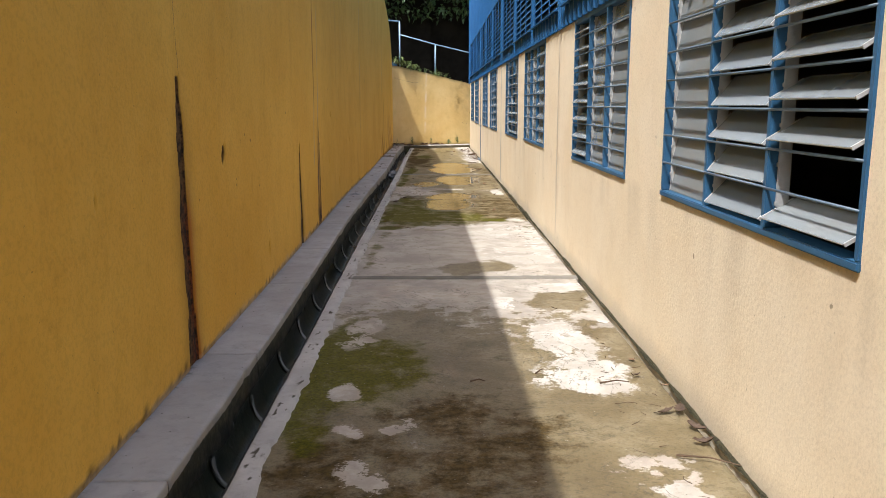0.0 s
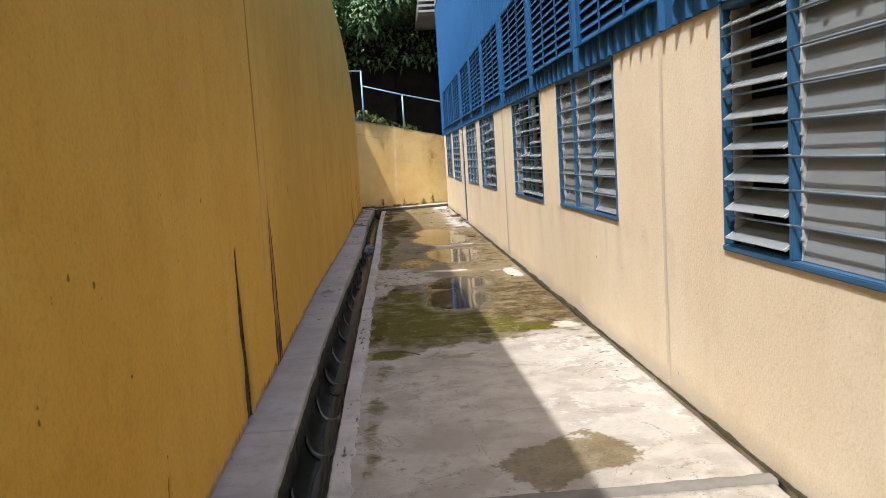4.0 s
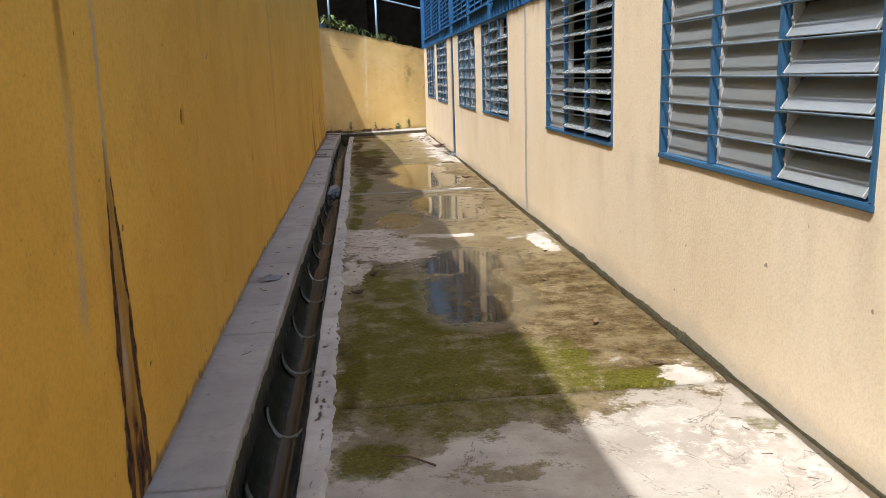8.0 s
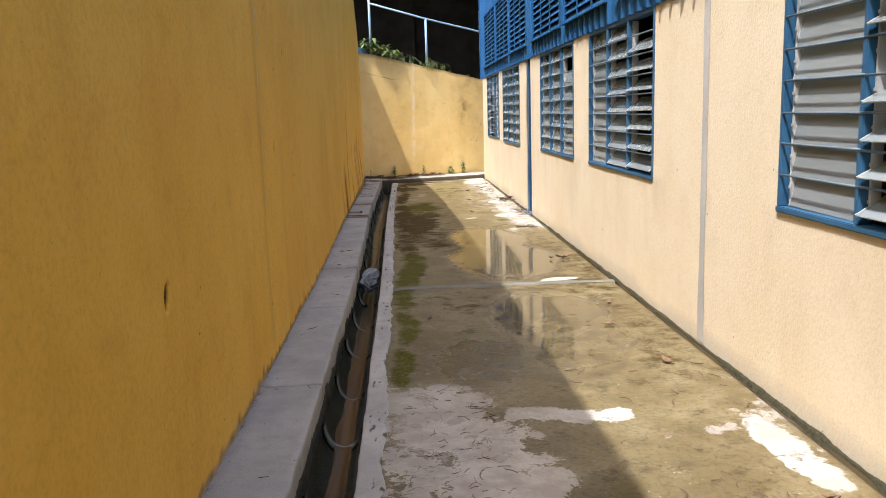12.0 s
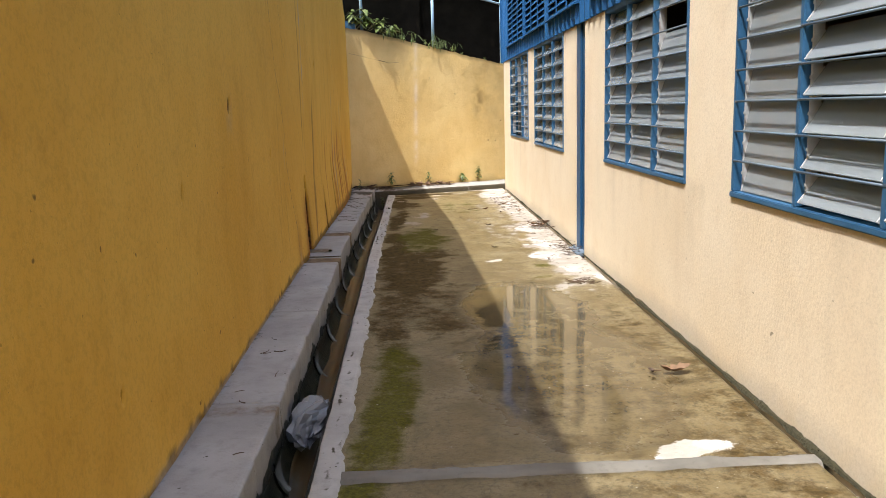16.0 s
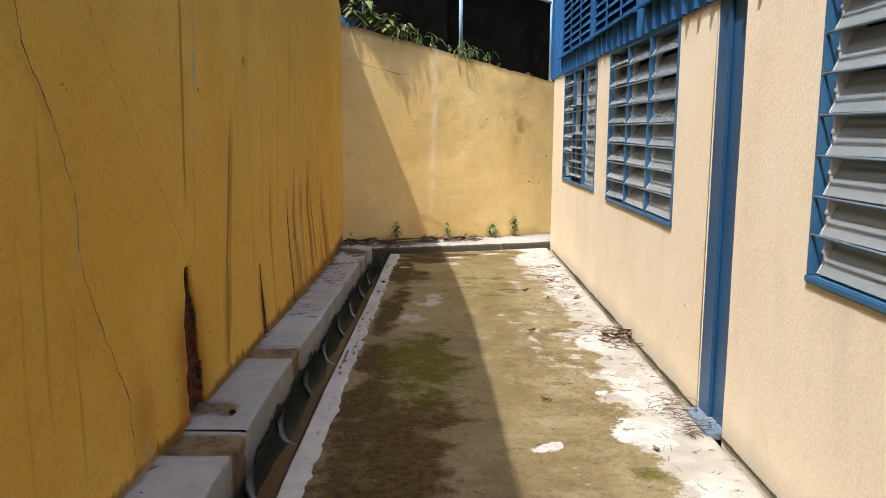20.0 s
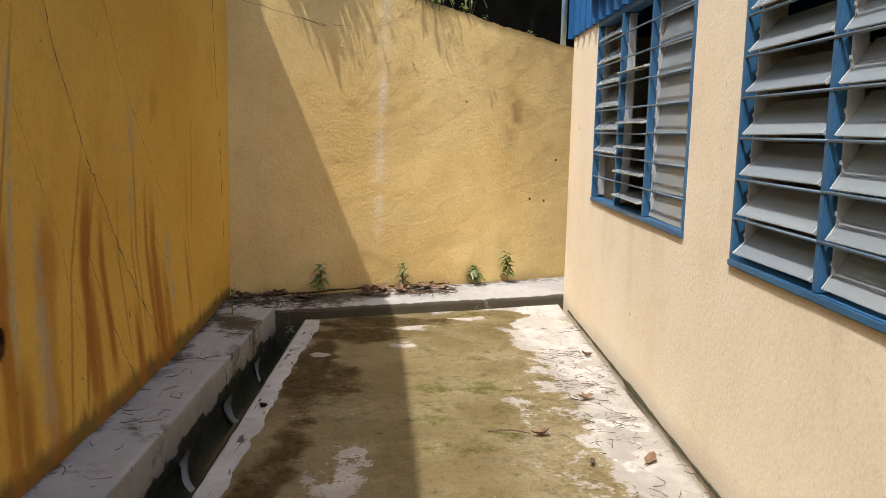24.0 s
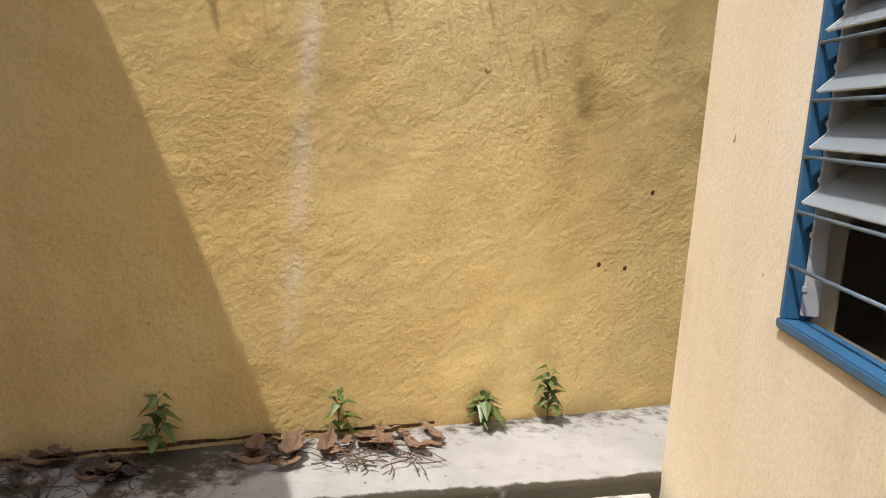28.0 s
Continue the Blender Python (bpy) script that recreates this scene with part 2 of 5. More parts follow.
def make_glass():
    k = Mat("dusty_louvre_glass")
    a = k.noise(k.pos((1, 1, 0.4)), 5, 3, 0.6)
    c = k.mix(k.random(), (0.265, 0.305, 0.335), (0.33, 0.37, 0.395))
    c = k.mix(k.math("MULTIPLY", k.step(a, 0.45, 0.75), 0.4), c, (0.33, 0.335, 0.335))
    m = k.done(c, 0.22, spec=0.5)
    clear, both = k.t.nodes.new("ShaderNodeBsdfTransparent"), k.node("ShaderNodeMixShader", Fac=0.30)
    clear.inputs[0].default_value = (0.9, 0.93, 0.92, 1)
    k.link(k.bsdf.outputs[0], both.inputs[1])
    k.link(clear.outputs[0], both.inputs[2])
    k.link(both.outputs[0], k.t.nodes["Material Output"].inputs[0])
    return m


def make_leaf(name, low, high, rough=0.45):
    k = Mat(name)
    c = k.mix(k.island(), low, high)
    c = k.mix(k.math("MULTIPLY", k.step(k.noise(k.pos(), 30, 3), 0.45, 0.7), 0.4), c, tuple(x * 0.5 for x in low))
    m = k.done(c, rough)
    k.bsdf.inputs["Transmission Weight"].default_value = 0.0
    k.bsdf.inputs["Subsurface Weight"].default_value = 0.0
    return m


FLOOR, KERB, DRAIN, SILT = make_floor(), make_kerb(), make_drain(), make_silt()
OCHRE = make_plaster("ochre_painted_render", (0.73, 0.408, 0.056), (0.80, 0.482, 0.084), (0.55, 0.285, 0.038), (0.10, 0.055, 0.015), 0.006, 0.45, 14)
GOLD = make_plaster("rough_yellow_render", (0.68, 0.475, 0.185), (0.76, 0.575, 0.265), (0.52, 0.345, 0.115), (0.13, 0.085, 0.03), 0.0085, 1.0, 38, 0.12, (0.78, 0.68, 0.53), 0.16)
CREAM = make_plaster("cream_roughcast", (0.77, 0.65, 0.468), (0.81, 0.712, 0.55), (0.67, 0.55, 0.39), (0.20, 0.16, 0.10), 0.0030, 1.0, 48, 0.35, (0.60, 0.56, 0.49), 0.15)
BLUE = make_paint("blue_sheet_paint", (0.011, 0.082, 0.215), (0.018, 0.100, 0.25), 0.5, None, 0.3)
FRAME = make_paint("blue_steel_paint", (0.024, 0.098, 0.205), (0.038, 0.132, 0.26), 0.45, (0.16, 0.21, 0.26))
PILLAR = make_paint("dark_blue_column_paint", (0.012, 0.064, 0.150), (0.018, 0.084, 0.19), 0.42, (0.16, 0.21, 0.26))
PLATE = make_paint("weathered_plate_paint", (0.09, 0.14, 0.20), (0.20, 0.25, 0.30), 0.6, (0.34, 0.34, 0.33))
RAILING = make_paint("pale_blue_rail_paint", (0.22, 0.36, 0.50), (0.30, 0.44, 0.56), 0.45, (0.30, 0.24, 0.18))
ALU = make_paint("weathered_aluminium", (0.38, 0.39, 0.40), (0.52, 0.53, 0.54), 0.45)
BAR = make_paint("grey_blue_bar_paint", (0.07, 0.12, 0.18), (0.15, 0.20, 0.25), 0.45)
CHASE = make_paint("grey_filler", (0.42, 0.41, 0.40), (0.56, 0.55, 0.53), 0.85, (0.26, 0.26, 0.27))
MORTAR = make_paint("slimy_mortar", (0.15, 0.15, 0.125), (0.30, 0.295, 0.265), 0.7, (0.05, 0.05, 0.035))
SEAM = make_paint("pale_filler", (0.60, 0.53, 0.42), (0.70, 0.61, 0.47), 0.85, (0.46, 0.42, 0.36))
CEMENT = make_paint("grey_cement_fill", (0.12, 0.112, 0.096), (0.20, 0.188, 0.165), 0.9)
ROOM = make_paint("dim_room_paint", (0.20, 0.17, 0.13), (0.26, 0.22, 0.17), 0.9)
ROOF = make_paint("grey_roof_sheet", (0.25, 0.25, 0.25), (0.36, 0.36, 0.35), 0.6)
# near-black: the bank's deep shade is put into this colour; cracks, pebbles share it
STONE = make_paint("shade_black_stone", (0.007, 0.006, 0.004), (0.016, 0.013, 0.009), 0.95, None, 0.06)
SOIL = make_paint("dark_soil", (0.05, 0.038, 0.024), (0.09, 0.07, 0.045), 0.95)
GLASS = make_glass()
GLASS_EDGE = make_paint("lit_glass_edge", (0.52, 0.58, 0.58), (0.62, 0.67, 0.66), 0.3)
LEAF = make_leaf("tree_leaves", (0.03, 0.075, 0.02), (0.11, 0.19, 0.06))
WEED = make_leaf("weed_leaves", (0.055, 0.088, 0.016), (0.115, 0.155, 0.034))
DRY = make_leaf("dry_leaves", (0.11, 0.060, 0.032), (0.25, 0.155, 0.09), 0.8)
DARKLEAF = make_leaf("damp_dead_leaves", (0.035, 0.024, 0.017), (0.12, 0.075, 0.05), 0.8)
TWIG = make_paint("twig_bark", (0.07, 0.045, 0.028), (0.13, 0.085, 0.055), 0.9)
BARK = make_paint("tree_bark", (0.06, 0.045, 0.03), (0.10, 0.075, 0.05), 0.95)
MOSS = make_leaf("wall_foot_moss", (0.022, 0.021, 0.009), (0.068, 0.058, 0.028), 0.95)
SACK = make_paint("grey_plastic_sack", (0.15, 0.15, 0.155), (0.25, 0.25, 0.255), 0.42)


# ---- mesh kit ----
def mesh_of(bm, name, material, smooth=False):
    me = bpy.data.meshes.new(name)
    bm.to_mesh(me)
    bm.free()
    me.materials.append(material)
    if smooth:
        me.polygons.foreach_set("use_smooth", [True] * len(me.polygons))
    return me


def part(name, bm, material, parent=None, label="", smooth=False):
    """One mesh object out of a bmesh (or a mesh that is shared), under a thing."""
    me = bm if isinstance(bm, bpy.types.Mesh) else mesh_of(bm, name, material, smooth)
    ob = new(name, me)
    ob.parent = parent
    if label:
        tagged(ob, label)
    return ob


def box(x0, x1, y0, y1, z0, z1, bevel=0.0, bm=None):
    own = bm is None
    bm = bm or bmesh.new()
    m = Matrix.LocRotScale(((x0 + x1) / 2, (y0 + y1) / 2, (z0 + z1) / 2), None, (abs(x1 - x0), abs(y1 - y0), abs(z1 - z0)))
    made = bmesh.ops.create_cube(bm, size=1, matrix=m)["verts"]
    if bevel:
        edges = list({e for v in made for e in v.link_edges})
        bmesh.ops.bevel(bm, geom=edges, offset=bevel, segments=2, affect="EDGES", clamp_overlap=True)
    return bm


def tube(points, radius, sides=8, bm=None, taper=1.0):
    """A round bar along points."""
    bm = bm or bmesh.new()
    pts = [Vector(p) for p in points]
    rings = []
    for i, p in enumerate(pts):
        way = (pts[min(i + 1, len(pts) - 1)] - pts[max(i - 1, 0)]).normalized()
        side = way.orthogonal().normalized()
        if abs(way.z) < 0.9:
            side = way.cross(Vector((0, 0, 1))).normalized()
        up = way.cross(side)
        r = radius * (1 + (taper - 1) * i / max(1, len(pts) - 1))
        rings.append([bm.verts.new(p + r * (math.cos(a) * side + math.sin(a) * up)) for a in (2 * math.pi * j / sides for j in range(sides))])
    for a, b in zip(rings, rings[1:]):
        for j in range(sides):
            bm.faces.new((a[j], a[(j + 1) % sides], b[(j + 1) % sides], b[j]))
    bm.faces.new(rings[0][::-1])
    bm.faces.new(rings[-1])
    return bm


def fractal(u, v, scale, seed=0, octaves=4):
    """Value noise on arrays, about 0 to 1."""
    total, amp, norm = np.zeros_like(u, dtype=float), 1.0, 0.0
    for o in range(octaves):
        a, b = u * scale * 2 ** o + 17.3 * o, v * scale * 2 ** o + 9.1 * o
        i, j = np.floor(a).astype(np.int64), np.floor(b).astype(np.int64)
        fa, fb = a - i, b - j
        fa, fb = fa * fa * (3 - 2 * fa), fb * fb * (3 - 2 * fb)

        def hashed(p, q):
            n = (p * 374761393 + q * 668265263 + seed * 1442695041) & 0x7FFFFFFF
            n = ((n ^ (n >> 13)) * 1274126177) & 0x7FFFFFFF
            return ((n ^ (n >> 16)) & 0xFFFF) / 65535.0
        top = hashed(i, j) * (1 - fa) + hashed(i + 1, j) * fa
        low = hashed(i, j + 1) * (1 - fa) + hashed(i + 1, j + 1) * fa
        total += amp * (top * (1 - fb) + low * fb)
        norm += amp
        amp *= 0.5
    return total / norm


def sheet(name, xs, ys, zs, material, attributes=None, flip=False):
    """A mesh from three equal grids of numbers, with float attributes on its points."""
    n, m = xs.shape
    me = bpy.data.meshes.new(name)
    co = np.stack([xs, ys, zs], axis=-1).reshape(-1, 3)
    idx = np.arange(n * m).reshape(n, m)
    a, b, c, d = idx[:-1, :-1].ravel(), idx[1:, :-1].ravel(), idx[1:, 1:].ravel(), idx[:-1, 1:].ravel()
    quads = np.stack([a, d, c, b] if flip else [a, b, c, d], axis=-1)
    me.vertices.add(len(co))
    me.vertices.foreach_set("co", co.ravel())
    me.loops.add(quads.size)
    me.loops.foreach_set("vertex_index", quads.ravel())
    me.polygons.add(len(quads))
    me.polygons.foreach_set("loop_start", np.arange(len(quads)) * 4)
    me.update(calc_edges=True)
    me.polygons.foreach_set("use_smooth", [True] * len(quads))
    for key, values in (attributes or {}).items():
        at = me.attributes.new(key, "FLOAT", "POINT")
        at.data.foreach_set("value", np.clip(values, 0, 1).ravel().astype(np.float32))
    me.materials.append(material)
    return me


def blob(u, v, cu, cv, ru, rv):
    """1 inside an ellipse, falling to 0 at twice its reach."""
    return np.clip(1.5 - np.sqrt(((u - cu) / ru) ** 2 + ((v - cv) / rv) ** 2), 0, 1)


# ---- the plan ----
X_WALL = 1.23                       # face of the classroom wall
Y_BACK, Y_END = -3.0, 28.2          # the yard behind the walker, the classroom's far corner
HEAD = 2.2
SILLS = [0.980, 0.985, 0.984, 0.966, 0.954, 0.951, 0.935, 0.962]
WINDOWS = [(2.22, 4.30), (5.16, 7.19), (9.11, 11.14), (12.04, 14.07), (16.03, 18.05), (18.75, 20.78), (22.64, 24.67), (25.24, 27.26)]
END_A, END_B = Vector((-1.47, 27.73, 0)), Vector((1.13, 28.87, 0))
END_WAY = (END_B - END_A).normalized()
END_OUT = Vector((END_WAY.y, -END_WAY.x, 0))


def left_x(y, z=0.9):
    """Face of the ochre wall; its foot is a little out of line with the rest."""
    high = -1.322 - 0.0050 * np.asarray(y)
    low = np.interp(y, [-4, 5, 9.5, 13, 17, 20, 22, 25.5, 26.5, 27.75], [-1.31, -1.338, -1.37, -1.40, -1.372, -1.395, -1.40, -1.378, -1.402, -1.47])
    return high + (low - high) * np.clip((0.8 - np.asarray(z)) / 0.7, 0, 1)


def kerb_x(y):
    """Edge of the kerb over the channel."""
    return np.interp(y, [-4, 5, 9.7, 13, 17, 20, 22, 24.5, 27.5], [-1.04, -1.042, -1.092, -1.085, -1.060, -1.085, -1.115, -1.095, -1.065])


def drain_x(y):
    """Edge of the cement band over the channel."""
    return np.interp(y, [-4, 5, 9.5, 13, 17, 20, 22, 25, 27.5], [-0.84, -0.845, -0.862, -0.862, -0.855, -0.872, -0.886, -0.865, -0.86])


def kerb_top(y):
    return np.interp(y, [-4, 5, 10, 13, 20, 22, 28], [0.07, 0.075, 0.10, 0.105, 0.112, 0.125, 0.128])


def left_top(y):
    return np.interp(y, [-4, 5, 11, 16, 18.5, 22.4, 25.2, 26.4, 27.0, 27.5, 27.8], [5.6, 5.4, 5.15, 4.95, 4.87, 4.6, 4.15, 3.85, 3.43, 3.1, 2.95])


def end_top(x):
    return np.interp(x, [-1.6, -1.15, -0.1, 0.8, 1.4, 3.4], [2.82, 2.75, 2.53, 2.31, 2.2, 1.9])


# ---- ground and floor ----
ground = tagged(part("ground", sheet("ground", *np.meshgrid([-400.0, -40, -1.6, 1.3, 40, 400], [-400.0, -40, -3, 27.4, 60, 400], indexing="ij"), np.full((6, 6), -0.42), SOIL), SOIL), "bare dark soil under and round the yard", "ground", kind="structure")
floor = tagged(new("floor"), "stained damp concrete yard floor with algae and puddles", "floor", kind="structure")

JOINTS = [(Y_BACK, 6.60), (6.70, 10.03), (10.078, 16.97), (17.05, 28.35)]


def floor_marks(u, v):
    """Wet, white, mossy, dark and ponded parts of the floor over x (u) and y (v)."""
    warp = (fractal(u, v, 1.6, 3) - 0.5) * 0.5
    a, b = u + warp * 0.5, v + warp
    wet, dry, white, moss, dark, pond = (np.zeros_like(u) for _ in range(6))

    def put(to, *spots):
        for cu, cv, ru, rv, top in spots:
            np.maximum(to, np.minimum(1.25 * blob(a, b, cu, cv, ru, rv), 1) * top, out=to)
    put(wet, (0.2, 2.0, 2.0, 3.0, 0.9), (-0.2, 4.6, 0.6, 0.9, 0.8), (0.37, 7.05, 0.27, 0.27, 1.0), (0.9, 5.75, 0.25, 0.2, 0.7), (0.2, 12.0, 1.8, 1.9, 1.0), (-0.2, 9.9, 0.85, 0.2, 0.9), (-0.5, 9.62, 0.2, 0.2, 0.8), (-0.14, 9.25, 0.2, 0.1, 0.55),
        (0.4, 14.4, 0.9, 0.8, 0.8), (0.2, 16.0, 2.0, 1.5, 1.0), (0.1, 18.6, 2.0, 1.6, 1.0), (-0.35, 21.0, 0.6, 1.5, 1.0), (-0.3, 22.5, 0.75, 2.6, 0.95), (-0.25, 25.6, 0.75, 2.6, 0.95), (0.3, 24.0, 0.6, 4.0, 0.42), (0.25, 21.2, 0.65, 2.0, 0.72), (0.68, 24.2, 0.32, 2.4, 0.55), (0.35, 26.6, 0.35, 0.9, 0.8), (0.5, 27.6, 0.6, 0.35, 0.8), (0.0, -1.5, 2.0, 2.0, 0.8))
    put(wet, (1.05, 4.9, 0.2, 0.35, 0.8), (0.95, 5.9, 0.22, 0.25, 0.75), (-0.55, 9.5, 0.16, 0.13, 0.9))
    put(dry, (-0.45, 3.97, 0.07, 0.15, 0.85), (-0.43, 3.36, 0.07, 0.10, 0.8), (-0.22, 3.38, 0.12, 0.05, 0.75), (-0.30, 2.98, 0.12, 0.16, 0.75), (0.85, 3.0, 0.28, 0.16, 0.5), (-0.48, 5.0, 0.12, 0.25, 0.6), (-0.2, 6.1, 0.5, 0.4, 0.6),
        (-0.41, 13.57, 0.33, 0.50, 0.95), (-0.62, 12.85, 0.10, 0.55, 0.85), (-0.45, 14.3, 0.28, 0.2, 0.8), (-0.14, 13.3, 0.2, 0.3, 0.75), (0.1, 14.0, 0.25, 0.13, 0.9), (-0.40, 24.1, 0.12, 0.25, 0.55), (-0.3, 24.85, 0.14, 0.2, 0.65), (-0.02, 27.28, 0.14, 0.09, 0.74), (-0.09, 26.86, 0.09, 0.06, 0.72), (-0.63, 26.57, 0.06, 0.05, 0.7), (0.35, 27.55, 0.14, 0.05, 0.7))
    put(white, (0.74, 4.75, 0.24, 0.42, 0.78), (0.82, 4.1, 0.26, 0.30, 0.85), (0.62, 4.05, 0.2, 0.2, 0.6), (0.50, 5.75, 0.12, 0.22, 0.9), (0.95, 6.2, 0.26, 0.16, 0.85), (1.16, 5.35, 0.05, 0.12, 0.9), (1.0, 2.79, 0.16, 0.10, 1),
        (1.1, 8.4, 0.18, 1.3, 0.72), (0.80, 9.3, 0.38, 0.6, 0.62), (0.45, 9.2, 0.25, 0.5, 0.45), (0.75, 7.8, 0.42, 0.8, 0.55), (1.06, 10.18, 0.14, 0.07, 0.9), (1.08, 13.55, 0.11, 0.45, 0.85), (0.32, 14.03, 0.2, 0.09, 0.9), (0.44, 14.06, 0.1, 0.08, 0.9), (0.79, 17.22, 0.17, 0.07, 1),
        (1.12, 20.4, 0.08, 0.3, 0.75), (0.97, 20.9, 0.12, 0.25, 0.8), (0.86, 21.6, 0.2, 0.2, 0.72), (0.95, 22.1, 0.16, 0.25, 0.82), (0.34, 21.43, 0.07, 0.05, 0.8), (0.90, 22.5, 0.15, 0.2, 0.8), (0.72, 22.16, 0.06, 0.06, 0.75), (0.95, 23.38, 0.16, 0.3, 0.82), (1.05, 24.3, 0.12, 0.6, 0.5), (1.0, 25.2, 0.18, 0.6, 0.6), (0.99, 26.5, 0.2, 0.7, 0.72), (0.95, 27.3, 0.24, 0.5, 0.76), (0.98, 27.9, 0.25, 0.3, 0.8))
    put(moss, (-0.30, 11.5, 0.42, 1.1, 0.80), (-0.55, 10.7, 0.16, 0.6, 0.9), (0.05, 10.6, 0.4, 0.35, 0.8), (-0.3, 9.75, 0.4, 0.15, 0.75), (1.10, 9.47, 0.10, 0.16, 0.9), (-0.62, 9.42, 0.10, 0.07, 1.0), (-0.64, 17.5, 0.10, 0.5, 1.0), (-0.55, 4.4, 0.20, 0.75, 1.0), (-0.30, 4.3, 0.22, 0.55, 0.9), (-0.63, 3.5, 0.10, 0.4, 0.85), (-0.66, 7.65, 0.05, 0.75, 0.62), (-0.64, 8.05, 0.07, 0.20, 0.75), (-0.63, 8.95, 0.07, 0.3, 0.7), (-0.58, 9.45, 0.12, 0.13, 1.0), (-0.2, 9.92, 0.75, 0.13, 0.75), (0.72, 10.13, 0.35, 0.09, 0.9),
        (-0.31, 10.4, 0.5, 0.38, 0.95), (0.2, 10.3, 0.4, 0.22, 0.85), (-0.35, 11.1, 0.3, 0.6, 0.75), (-0.49, 12.5, 0.16, 0.4, 0.85), (-0.48, 13.28, 0.05, 0.35, 0.7), (-0.65, 14.9, 0.07, 0.35, 0.95), (-0.63, 15.8, 0.08, 0.5, 0.85), (-0.6, 17.3, 0.11, 0.9, 0.9), (-0.58, 18.2, 0.13, 0.5, 0.9), (-0.30, 22.9, 0.28, 0.6, 0.9), (-0.36, 22.3, 0.2, 0.3, 0.75),
        (0.66, 20.66, 0.1, 0.08, 0.6), (0.82, 21.2, 0.12, 0.08, 0.6), (0.2, 25.7, 0.35, 1.0, 0.35), (0.5, 27.7, 0.3, 0.15, 0.5), (-0.4, 1.5, 0.4, 1.2, 0.5), (-0.1, 15.2, 0.3, 0.5, 0.4))
    put(dark, (0.7, 11.4, 0.7, 1.7, 0.60), (0.75, 18.0, 0.6, 1.7, 0.54), (0.7, 15.6, 0.6, 1.2, 0.46), (0.1, 3.2, 0.5, 0.55, 0.6), (-0.45, 2.85, 0.28, 0.4, 0.75), (-0.1, 2.6, 0.45, 0.4, 0.6), (-0.68, 10.6, 0.07, 0.7, 0.95), (0.0, 11.4, 0.38, 0.35, 0.5), (0.05, 18.85, 0.22, 0.2, 0.6), (-0.1, 16.5, 0.3, 0.4, 0.35), (-0.2, 19.4, 0.35, 0.4, 0.65), (-0.6, 19.6, 0.14, 0.7, 0.7), (-0.48, 21.1, 0.32, 1.1, 0.95), (-0.35, 20.0, 0.4, 0.5, 0.6), (-0.60, 18.9, 0.12, 0.5, 0.6), (-0.6, 22.0, 0.16, 0.45, 0.95),
        (-0.62, 22.9, 0.13, 0.45, 0.95), (-0.32, 21.9, 0.28, 0.28, 0.85), (-0.2, 20.4, 0.3, 0.3, 0.4), (-0.62, 24.5, 0.11, 0.8, 0.95), (-0.64, 26.2, 0.11, 0.8, 0.95), (-0.5, 26.05, 0.2, 0.4, 0.75), (-0.48, 27.1, 0.32, 0.25, 0.9), (-0.25, 27.5, 0.5, 0.16, 0.8), (0.72, 27.6, 0.12, 0.1, 0.4))
    put(pond, (0.22, 11.9, 0.36, 0.70, 1.0), (0.30, 12.9, 0.40, 0.5, 0.9), (0.42, 15.7, 0.42, 1.0, 1.0), (0.42, 18.3, 0.50, 1.0, 1.0), (0.40, 19.6, 0.44, 0.9, 1.0), (-0.2, 14.9, 0.3, 0.5, 0.6))
    algae = np.clip((v - 9.9) / 0.3, 0, 1) * (0.55 + 0.45 * np.clip((v - 19) / 3, 0, 1))
    return {"algae": algae, "wet": wet, "dry": dry, "white": white, "moss": moss, "dark": dark, "pond": pond}


for y0, y1 in JOINTS:
    us = np.linspace(-0.82, X_WALL - 0.012, 56)
    vs = np.concatenate([[y0], np.linspace(y0 + 0.003, y1 - 0.003, int((y1 - y0) / 0.04)), [y1]])
    u, v = np.meshgrid(us, vs, indexing="ij")
    marks = floor_marks(u, v)
    level = (fractal(u, v, 2.0, 8) - 0.5) * 0.010 * (1 - marks["pond"]) - 0.003 * marks["pond"]
    level[:, 0] -= 0.05
    level[-1, :] -= 0.06
    level[:, -1] -= 0.05
    part("slab", sheet("slab", u, v, level, FLOOR, marks), FLOOR, floor, "")
# raised cement lips that seal the joints, broken and dirty
for y, w, h, gone in ((6.65, 0.050, 0.008, 2.0), (17.01, 0.050, 0.009, 0.78)):
    u, v = np.meshgrid(np.linspace(-0.74, X_WALL - 0.03, 220), np.linspace(-1, 1, 9), indexing="ij")
    wander = (fractal(u, u * 0, 1.4, 5) - 0.5) * 0.05
    reach = w * (0.45 + 0.6 * fractal(u, v * 0, 4, 6) + 0.5 * fractal(u, np.sign(v), 17, 7))
    worn = np.clip((u - gone) / 0.12, 0, 1) * (0.55 + 0.45 * fractal(u, v, 5, 3))
    rise = h * (1 - v ** 4) * (0.5 + 0.9 * fractal(u, v, 9, 4)) + 0.005 - 0.016 * (np.abs(v) > 0.9) - 0.012 * worn
    part("joint_lip", sheet("joint_lip", u, y + reach * v + wander, rise, CEMENT), CEMENT, floor, "raised grey cement lip over the joint")
